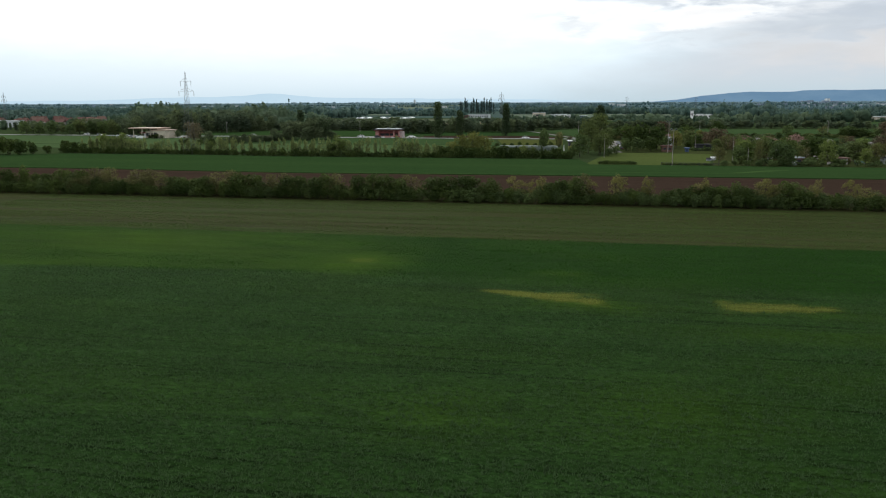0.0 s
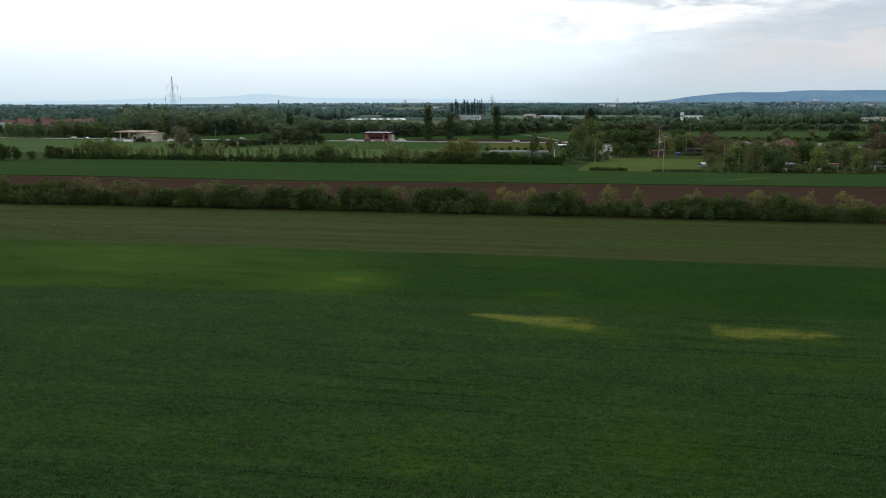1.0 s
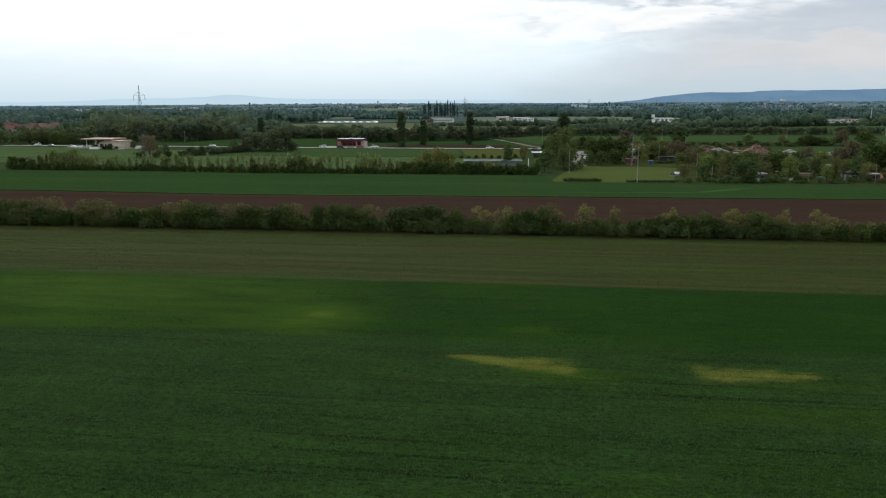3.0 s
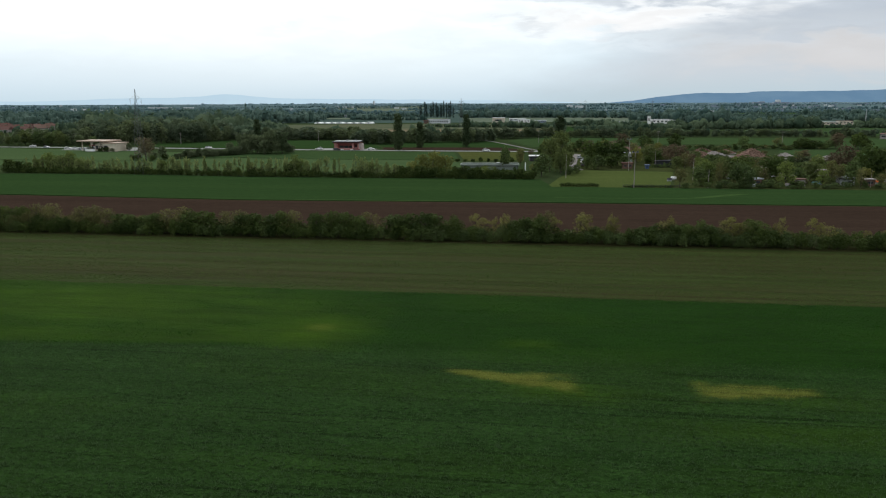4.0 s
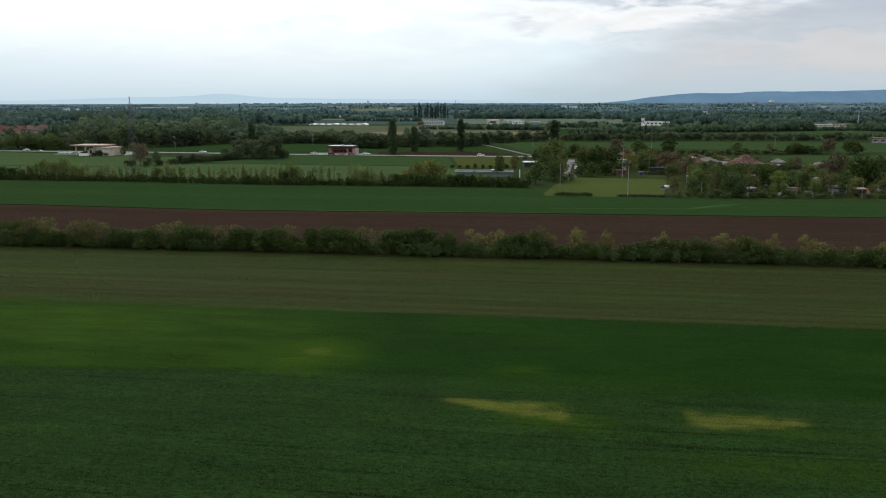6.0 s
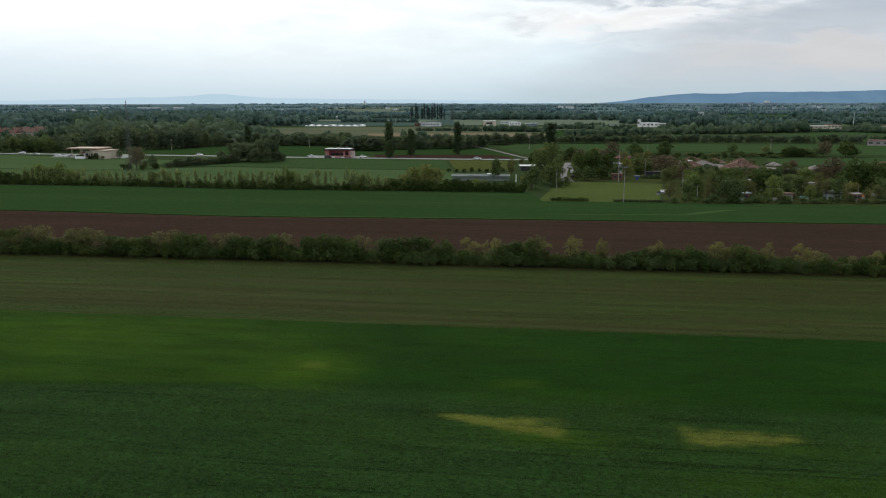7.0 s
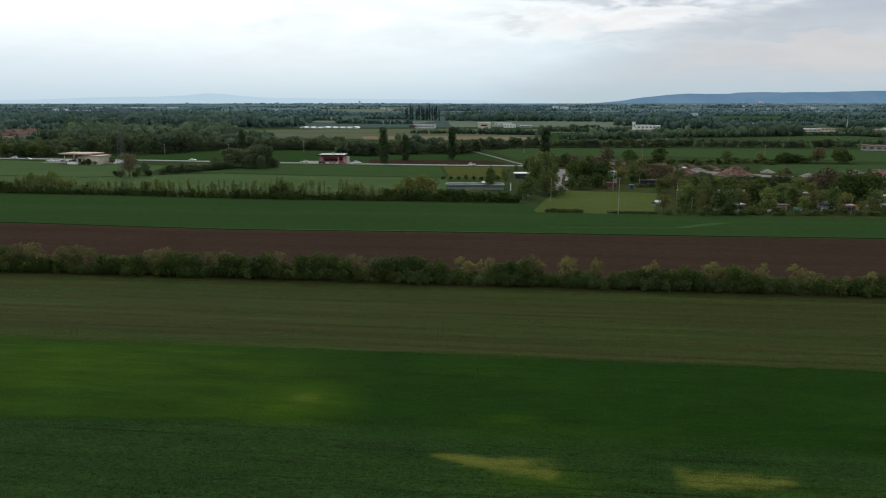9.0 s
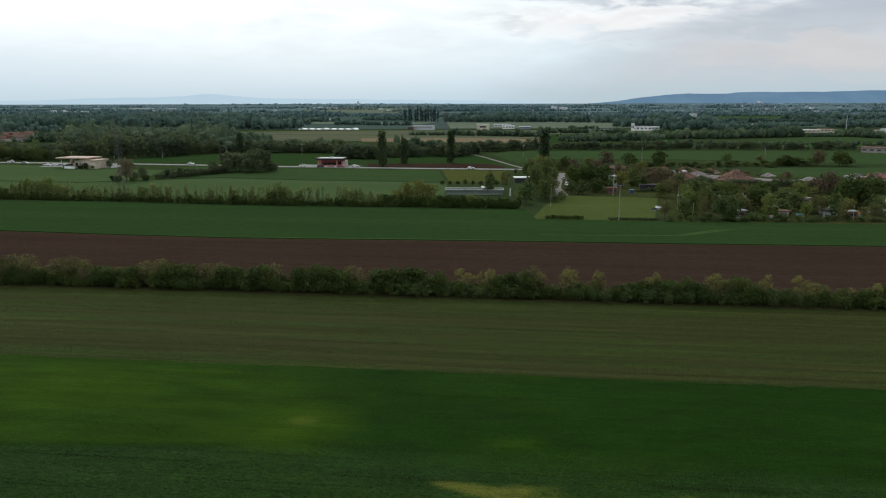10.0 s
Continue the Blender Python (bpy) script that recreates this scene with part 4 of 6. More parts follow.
    for u, h in ((-50, 4.0), (-46, 5.2), (-42, 4.4), (-33, 4.8), (-30, 5.4), (-26, 4.6), (-22, 5.6), (-19, 4.9), (-14, 3.6), (-10, 4.2), (-7, 3.0)):
        (dark if rng.random() < 0.6 else spring).plant(*F(u, 276.5 - back(u) + rng.uniform(-0.8, 0.8)), h, h * rng.uniform(0.9, 1.2))
    u = -221.0
    while u < -5:
        v = np.interp(u, [-225, -150, -90, -40, 4], [287, 281, 277, 276.5, 275])
        tall = 1.35 if u > -50 else 1.0
        low.plant(*F(u, v - back(u) - 2 + rng.uniform(-0.6, 0.6)), rng.uniform(1.7, 2.6) * tall, rng.uniform(2.8, 3.8))
        if u > -50 or rng.random() < 0.35:
            low.plant(*F(u + 0.8, v - back(u) - 0.2 + rng.uniform(-0.4, 0.8)), rng.uniform(2.2, 3.3) * tall, rng.uniform(2.8, 3.6))
        u += rng.uniform(1.9, 2.7)
    for u in range(-330, -246, 4):
        (low if rng.random() < 0.6 else dark).plant(*F(u, 292 + (-228 - u) * 0.07), rng.uniform(2.5, 5.5), rng.uniform(3, 4.5))


def build_trees():
    """Garden trees, the woods, and the poplars by the road."""
    green = Plant("garden_tree", "leafy green garden tree", "tree", "garden trees", "leaf_mid", 5, 8.0, 3.2, 0.3, 18, 560, 0.45, 0.14, 311)
    dark = Plant("dark_tree", "dense dark green tree", "tree", "garden trees", "leaf_dark", 5, 8.0, 3.3, 0.1, 18, 820, 0.43, 0.15, 331)
    yellow = Plant("spring_tree", "yellow-green tree in young leaf", "tree", "garden trees", "leaf_yellow", 3, 7.0, 2.8, 0.3, 16, 900, 0.30, 0.12, 351)
    red = Plant("copper_tree", "reddish brown tree with copper leaves", "tree", "garden trees", "leaf_red", 3, 8.0, 3.4, 0.3, 16, 950, 0.32, 0.13, 371)
    bare = Plant("budding_tree", "grey-brown tree with few young leaves", "tree", "garden trees", "leaf_olive", 3, 8.0, 3.0, 1.2, 18, 700, 0.24, 0.12, 391, twigs=26, fill=0.25)
    wood = Plant("wood_tree", "tall broad tree at the wood's edge", "tree", "wood edge trees", "leaf_wood", 5, 18.0, 5.5, 0.2, 24, 460, 1.0, 0.3, 411)
    poplar = Plant("poplar", "tall dark columnar poplar", "tree", "poplars", "leaf_poplar", 3, 21.0, 2.6, 0.1, 80, 2800, 0.46, 0.3, 431, column=True, fill=0.7)
    bud = Plant("blossom_tree", "wide pale brown tree in bud", "tree", "field trees", "leaf_bud", 1, 12.0, 4.6, 1.2, 22, 1500, 0.34, 0.2, 401, twigs=20, fill=0.3)
    bud.plant(-129, 374, 12.8, 10.5)
    rng = random.Random(21)
    Plant("blossom_tree", "pinkish blossoming tree beside a long roof", "tree", "field trees", "leaf_pink", 1, 10.0, 4.4, 0.8, 18, 500, 0.6, 0.2, 405).plant(-221, 966, 12, 14)

    def put(kind, spots, spread=0.85):
        for x, y, h in spots:
            kind.plant(x, y, h, h * spread * rng.uniform(0.8, 1.15))

    lime = Plant("lime_tree", "tall loose tree in dull olive-green leaf", "tree", "garden trees", "leaf_lime", 3, 9.0, 3.4, 0.3, 22, 1100, 0.34, 0.15, 381, twigs=8, fill=0.4)
    spring_green = Plant("fruit_tree", "small fruit tree in fresh light green leaf", "tree", "garden trees", "leaf_spring", 3, 7.0, 2.8, 0.4, 16, 800, 0.32, 0.12, 361, fill=0.4)

    def sized(kind, spots):
        for i, (x, y, h, w) in enumerate(spots):
            loose = kind in (lime, green) and 104 < x < 172 and y < 300
            (spring_green if loose and i % 5 == 1 else bare if loose and i % 5 == 3 else kind).plant(x, y, h * 1.12, w * (1.08 if loose else 1.2))

    sized(lime, ((64, 306, 15.6, 8.2), (58, 299, 14.1, 7.2), (70, 321, 10.0, 5.7), (112, 294, 7.1, 6.0), (112, 259, 8.3, 7.1), (117, 291, 6.0, 5.4), (126, 240, 7.8, 6.4), (142, 254, 6.7, 7.3), (146, 248, 6.0, 5.9),
                 (109, 295, 6.0, 5.9), (114, 345, 7.6, 8.0), (163, 287, 6.3, 6.8), (123, 253, 5.4, 4.4), (159, 235, 5.0, 5.4), (130, 330, 5.7, 7.3), (143, 278, 5.0, 5.9), (60, 287, 8.5, 5.0), (62, 294, 9.5, 7.0)))
    sized(green, ((51, 279, 8.2, 8.0), (41, 310, 9.0, 4.4), (80, 307, 5.8, 5.5), (76, 311, 5.4, 4.0), (109, 239, 8.2, 6.2), (147, 237, 8.2, 5.3), (112, 278, 6.7, 5.6), (94, 315, 5.8, 5.2), (126, 303, 6.0, 6.7),
                  (148, 271, 5.4, 6.3), (155, 256, 4.8, 5.2), (139, 241, 4.9, 4.8), (111, 234, 5.4, 4.5), (154, 233, 4.5, 4.4), (165, 242, 7.0, 5.1), (67, 290, 3.4, 3.2), (63, 283, 3.2, 3.6), (188, 250, 6.5, 6.0), (205, 240, 7.0, 6.0)))
    sized(dark, ((79, 321, 10.3, 6.2), (86, 324, 11.3, 7.9), (93, 324, 10.2, 8.5), (87, 312, 6.2, 5.6), (133, 286, 6.6, 6.5), (128, 255, 8.2, 7.6), (163, 254, 11.5, 8.0), (168, 256, 10.6, 7.6), (190, 285, 9.3, 7.0), (196, 288, 7.8, 6.6),
                 (72, 387, 6.9, 5.6), (146, 451, 6.9, 8.3), (162, 442, 9.1, 9.7), (100, 424, 7.0, 6.9), (110, 322, 6.5, 5.9), (147, 288, 6.7, 5.6), (128, 290, 5.6, 5.5), (171, 273, 7.7, 6.1), (54, 351, 5.3, 4.0)))
    sized(green, ((100, 248, 5.6, 5.0), (107, 262, 6.8, 6.0), (116, 247, 6.0, 5.6), (104, 237, 2.4, 4.4), (118, 236, 2.6, 4.8), (134, 246, 5.4, 5.2)))
    sized(dark, ((104, 253, 6.6, 6.0), (121, 262, 6.6, 6.2), (99, 240, 2.8, 4.6), (110, 236, 2.4, 4.8), (126, 234, 2.2, 4.6), (136, 258, 6.0, 5.6), (150, 248, 6.2, 5.6)))
    sized(red, ((120, 326, 8.3, 9.9), (126, 359, 6.1, 7.2), (125, 429, 9.3, 10.6), (103, 417, 6.2, 8.8), (116, 416, 5.5, 6.8), (176, 289, 9.8, 10.2), (177, 300, 6.1, 6.6), (140, 353, 4.2, 5.0), (197, 359, 3.9, 5.8)))
    sized(yellow, ((104, 332, 7.5, 5.5), (117, 438, 5.5, 5.7), (144, 420, 5.0, 4.9), (88, 433, 7.1, 6.3), (160, 250, 4.7, 4.2), (51, 292, 4.5, 3.8)))
    sized(bare, ((50, 325, 7.6, 4.1), (90, 240, 6.1, 5.6), (101, 235, 8.1, 3.2), (146, 243, 6.4, 4.0), (178, 330, 5.4, 5.9), (128, 388, 5.9, 7.1), (124, 401, 6.1, 6.0), (144, 296, 5.3, 5.7), (146, 231, 6.1, 3.9)))
    # trees behind the rubble yard, at the edge of the wide field
    sized(dark, ((232, 432, 5.3, 6), (268, 430, 9.0, 9.0), (274, 432, 6.0, 7.0), (238, 434, 6.0, 7.0), (245, 436, 5.0, 8.0), (136, 414, 7.0, 6.5), (158, 434, 6.0, 6.5)))
    sized(green, ((208, 452, 6.6, 6.4), (236, 436, 6.4, 6.0), (94, 420, 5.5, 5.0), (252, 434, 5.0, 7.0)))
    sized(red, ((258, 436, 8.6, 10.5),))
    sized(bare, ((228, 448, 6.0, 7.0), (82, 432, 6, 6)))
    thicket = Plant("thicket_tree", "broad grey-green tree in a field thicket", "tree", "field thicket", "leaf_thicket", 4, 9.0, 3.6, 0.1, 20, 850, 0.42, 0.15, 511)
    put(thicket, ((-123, 381, 7.3), (-129, 387, 4.3), (-116, 386, 3.1), (-115, 400, 4.4), (-110, 399, 5.0), (-105, 401, 3.6), (-99, 406, 2.7), (-92, 425, 11.9), (-84, 424, 11.9), (-76, 423, 13.8),
               (-70, 422, 13.7), (-72, 434, 9.5), (-167, 457, 5.0), (-96, 409, 3.3), (-88, 430, 11), (-80, 430, 12)), 0.95)
    put(poplar, ((-5.2, 449, 22.4), (38.1, 476.2, 22), (101.3, 490, 20.5)), 0.30)
    put(poplar, ((8.4, 471.8, 16.9), (-112, 566, 17)), 0.30)
    grove = Plant("grove_poplar", "tall dark poplar in a far grove", "tree", "far poplars", "leaf_grove", 2, 21.0, 2.6, 0.6, 26, 700, 0.6, 0.3, 451, column=True)
    for i in range(15):
        grove.plant(26 + i * 4.1 + (6 if i > 3 else 0) + rng.uniform(-1.2, 1.2), 1442 + rng.uniform(-14, 14), rng.uniform(22, 34), rng.uniform(4.0, 5.8))
    # loose growth between the lawns and the rubble yard
    for i in range(36):
        x = rng.uniform(112, 225)
        y = rng.uniform(250, 325) - (x - 96) * 0.12
        kind = rng.choice((green, spring_green, lime, bare, bare, dark, red))
        h = rng.uniform(3.5, 6.5)
        kind.plant(x, y, h, h * rng.uniform(0.75, 1.1))
    for i in range(40):
        x = rng.uniform(66, 150)
        y = rng.uniform(330, 415)
        if abs(x - (68 + (y - 305) * 0.25)) < 8:
            continue
        kind = rng.choice((green, dark, lime, bare, red, red))
        h = rng.uniform(2.8, 5.5)
        kind.plant(x, y, h, h * rng.uniform(0.85, 1.3))
    bush = Plant("garden_bush", "low leafy garden bush", "bush", "garden bushes", "leaf_mid", 4, 2.4, 1.7, 0.05, 9, 200, 0.31, 0.04, 471, 2, 0.2)
    dull = Plant("garden_bush", "low dull olive garden bush", "bush", "garden bushes", "leaf_olive", 3, 2.4, 1.7, 0.05, 9, 190, 0.31, 0.04, 491, 2, 0.2)
    leafy = Plant("garden_shrub", "broad olive-green garden shrub", "bush", "garden bushes", "leaf_lime", 4, 3.2, 2.1, 0.05, 12, 300, 0.30, 0.05, 481, 3, 0.3)
    shady = Plant("garden_bush", "dense dark green garden bush", "bush", "garden bushes", "leaf_dark", 3, 2.8, 1.8, 0.05, 10, 240, 0.31, 0.04, 487, 2, 0.2)
    for i in range(165):
        x = rng.uniform(90, 235)
        y = rng.uniform(233, 335) - (x - 90) * 0.14
        if x < 112 and x < 86 + (y - 236) * 0.40 + 3:
            continue
        h = rng.uniform(1.0, 2.9)
        rng.choice((bush, shady, leafy, dull, dull)).plant(x, y, h, h * rng.uniform(1.2, 1.8))
    for i in range(9):
        bush.plant(105 + i * 1.8, 313.5 + rng.uniform(-1, 1), rng.uniform(1.2, 2.2), rng.uniform(2.0, 3.0))
    for i in range(70):
        x, y = rng.uniform(95, 185), rng.uniform(372, 432)
        rng.choice((bush, dull)).plant(x, y, rng.uniform(1.4, 3.2), rng.uniform(3.0, 5.0))
    for x, y, h in ((-118, 388, 3), (-113, 396, 4), (-108, 402, 4.2), (-103, 404, 4), (-98, 408, 4), (-94, 414, 5), (-101, 410, 3.5), (-106, 396, 3), (-98, 420, 7), (-90, 420, 9), (-79, 417, 9), (-72, 416, 8), (-67, 424, 6), (-66, 428, 5), (-112, 392, 4), (-102, 398, 4), (-106, 406, 4.5), (-95, 411, 4.5), (-92, 416, 5)):
        thicket.plant(x, y, h, h * 0.5 + 3)
    for x, y, h in ((-183, 452.5, 2.2), (-180, 451.6, 2.9), (-177.4, 451.2, 3.1), (-174.5, 450.6, 2.4), (-156, 452, 4.2), (-152.5, 452, 3.6), (-126, 374, 3), (-133, 374, 3.5), (-137, 378, 3), (-121, 378, 3.5), (-176, 458, 3), (-190, 458, 3), (-160, 464, 6), (-164, 470, 5)):
        dark.plant(x, y, h, h + 1)
    for i in range(22):
        f = i / 21
        thicket.plant(-116.6 + 26.1 * f + rng.uniform(-1, 1), 394.2 + 22.5 * f + rng.uniform(-1.5, 1.5), rng.uniform(2.0, 4.6), rng.uniform(4.0, 6.0), label="low bush in a row across the field", group="field thicket")
    # small clipped bushes in a row by the greenhouse
    for i in range(9):
        dark.plant(24 + i * 3.6, 350 - i * 0.5 + rng.uniform(-1, 1), rng.uniform(1.8, 2.8), rng.uniform(2.0, 3.0))
    # low scrub at the gardens' front and behind the yard
    for i in range(34):
        green.plant(90 + i * 3.4 + rng.uniform(-1, 1), 234 - i * 0.22 + rng.uniform(-1.5, 2.5), rng.uniform(1.4, 2.8), rng.uniform(2.2, 3.8), label="low green garden bush", group="garden bushes")
    for i in range(64):
        s = i / 63 + rng.uniform(-0.01, 0.01)
        (dark if i % 4 else bare).plant(152 + 98 * s, 440 - 4 * s + rng.gauss(0, 5), rng.uniform(1.2, 3.4), rng.uniform(3.6, 6.5), label="low scrub behind the yard", group="scrub")
    for i in range(34):
        f = i / 33
        thicket.plant(150 + 62 * f + rng.uniform(-1.5, 1.5), 338 - 14 * f + rng.uniform(-2.5, 2.5), rng.uniform(1.8, 3.6), rng.uniform(3.4, 5.6), label="dull green scrub in front of the yard", group="scrub")
    # the wood's edge, from the far side of the road
    olive_wood = Plant("spring_wood_tree", "tall olive-green tree at the wood's edge", "tree", "wood edge trees", "leaf_olive_wood", 4, 18.0, 5.2, 0.2, 26, 480, 0.96, 0.3, 421, fill=0.45)

    def wood_kind():
        return wood if rng.random() < 0.62 else olive_wood

    edge = ((-330, 560), (-262, 535), (-238, 530), (-190, 530), (-158, 547), (-132, 585))
    tall = (9, 10, 13, 18, 17, 11)
    for i, ((xa, ya), (xb, yb)) in enumerate(zip(edge, edge[1:])):
        n = int(math.hypot(xb - xa, yb - ya) / 5.2)
        for k in range(n):
            f = k / n
            h = (tall[i] * (1 - f) + tall[i + 1] * f) * rng.uniform(0.66, 1.10)
            wood_kind().plant(xa + (xb - xa) * f + rng.uniform(-1.5, 1.5), ya + (yb - ya) * f + rng.uniform(0, 6), h, max(4.5, h * rng.uniform(0.5, 0.8)))
    # rows of trees behind the road and behind the wide green field
    for xa, ya, xb, yb, depth, n, height in ((-160, 570, -115, 591, 12, 40, 7.3), (-113, 584, -39, 571, 18, 46, 10.0), (-39, 519, -10, 501, 20, 24, 9.7), (-12, 522, 43, 528, 16, 34, 9.9), (42, 517, 67, 561, 14, 22, 10.2),
                                             (66, 574, 117, 596, 12, 26, 9.2), (117, 596, 220, 586, 10, 50, 7.6), (218, 593, 291, 586, 9, 40, 6.8), (291, 586, 393, 569, 9, 52, 6.2), (393, 569, 470, 552, 9, 30, 6.5),
                                             (316, 577, 330, 576, 6, 5, 8.4), (342, 574, 350, 574, 6, 4, 7.4)):
        for k in range(n):
            f = (k + rng.random()) / n
            x, y = xa + (xb - xa) * f, ya + (yb - ya) * f + depth * rng.random()
            h = height * rng.choice((0.5, 0.7, 0.85, 1.0, 1.1)) * (1 + 0.25 * noise.noise(Vector((x * 0.05, y * 0.02, 4))))
            wood_kind().plant(x, y, h, h * rng.uniform(0.7, 1.15))
    for i in range(70):
        y = rng.uniform(550, 640)
        x = rng.uniform(-0.425 * y, -150)
        wood_kind().plant(x, y, rng.uniform(14, 18.5), rng.uniform(8, 12.5), group="wood trees")
    for i in range(56):
        f = rng.random()
        h = rng.uniform(5, 12)
        rng.choice((green, lime, thicket, olive_wood)).plant(-300 + 82 * f, 522 - 8 * f + rng.uniform(0, 75), h, h * rng.uniform(0.8, 1.1), label="bushy tree in the thicket before the village", group="wood edge trees")
    for x, y, h in ((-275, 512, 10), (-264, 516, 8), (-252, 522, 10), (-243, 521, 8), (-232, 520, 7), (-222, 518, 8), (-212, 516, 7), (-285, 515, 9), (-296, 518, 10)):
        green.plant(x, y, h, h * 0.9, label="bushy tree before the wood", group="wood edge trees")


def crown_forms(detail, seed, forms=7):
    """Lumpy crown bodies of radius 1 for trees too far off to show their boughs."""
    bm = bmesh.new()
    bmesh.ops.create_icosphere(bm, subdivisions=detail, radius=1.0)
    ball = [v.co.copy() for v in bm.verts]
    tri = np.array([[v.index for v in f.verts] for f in bm.faces])
    bm.free()
    out = []
    for k in range(forms):
        at = Vector((seed * 1.7 + 9.1 * k, 3.3 * k, 0))
        lump = [0.80 + 0.42 * noise.noise(c * 1.5 + at) + 0.26 * noise.noise(c * 3.4 + at) for c in ball]
        out.append(np.array([c * r for c, r in zip(ball, lump)]))
    return out, tri


def tree_mass(name, belts, leaf, label, seed, detail, sprays, spray=0.10, wide=1.0):
    """Woods and rows of trees that nobody could count, joined into one mass. belts: (xa, ya, xb, yb, depth, number, height)."""
    rng = np.random.default_rng(seed)
    forms, tri = crown_forms(detail, seed)

    def swell(x, y):
        return noise.noise(Vector((x * 0.014, y * 0.02, seed))) + 0.6 * noise.noise(Vector((x * 0.05, y * 0.05, seed)))

    vs, fs, mid, out, size, tone, leaf_tone, at = [], [], [], [], [], [], [], 0
    for xa, ya, xb, yb, depth, number, height in belts:
        belt_tone = rng.normal(0, 0.08)
        for i in range(number):
            f = (i + rng.random()) / number
            x, y = xa + (xb - xa) * f + rng.normal(0, 1.5), ya + (yb - ya) * f + depth * rng.random()
            h = height * rng.choice((0.42, 0.62, 0.82, 1.0, 1.22), p=(0.16, 0.24, 0.28, 0.22, 0.10)) * rng.uniform(0.88, 1.12) * (1 + 0.28 * swell(x, y))
            tall = rng.random() < 0.05
            w = h * rng.uniform(0.28, 0.60) * wide * (0.42 if tall else 1.0)
            h *= 1.18 if tall else 1.0
            low = land(y)
            turn = rng.uniform(0, 6.28)
            c, q = math.cos(turn), math.sin(turn)
            form = forms[rng.integers(len(forms))]
            form = np.stack([(form[:, 0] * c - form[:, 1] * q) * w, (form[:, 0] * q + form[:, 1] * c) * w, form[:, 2] * h * 0.58], 1)
            form[:, 2] = np.maximum(form[:, 2], -h * 0.44)
            centre = np.array([x, y, low + h * 0.42])
            vs.append(form * 0.90 + centre)
            fs.append(tri + at)
            at += len(form)
            k = 0.45 + belt_tone + 0.22 * swell(x * 0.6 + 500, y) + rng.normal(0, 0.32)
            tone.append(np.full(len(form), k))
            pick = form[rng.integers(0, len(form), sprays)]
            mid.append(pick * rng.uniform(0.88, 1.10, (sprays, 1)) + centre)
            d = pick / (np.linalg.norm(pick, axis=1)[:, None] + 1e-6)
            d[:, 2] += 0.25
            out.append(d)
            size.append(np.full(sprays, h * spray))
            leaf_tone.append(np.full(sprays * 4, k + 0.05))
    cv, cf = cards(rng, np.concatenate(mid), np.concatenate(out), np.concatenate(size))
    cf = np.concatenate([cf[:, (0, 1, 2)], cf[:, (0, 2, 3)]]) + at
    me = mesh_of(name, np.concatenate(vs + [cv]), np.concatenate(fs + [cf]), M[leaf])
    me.attributes.new("tree_tone", "FLOAT", "POINT").data.foreach_set("value", np.concatenate(tone + leaf_tone).astype(np.float32))
    tagged(part(name, me, None), label, "woodland", kind="stuff")


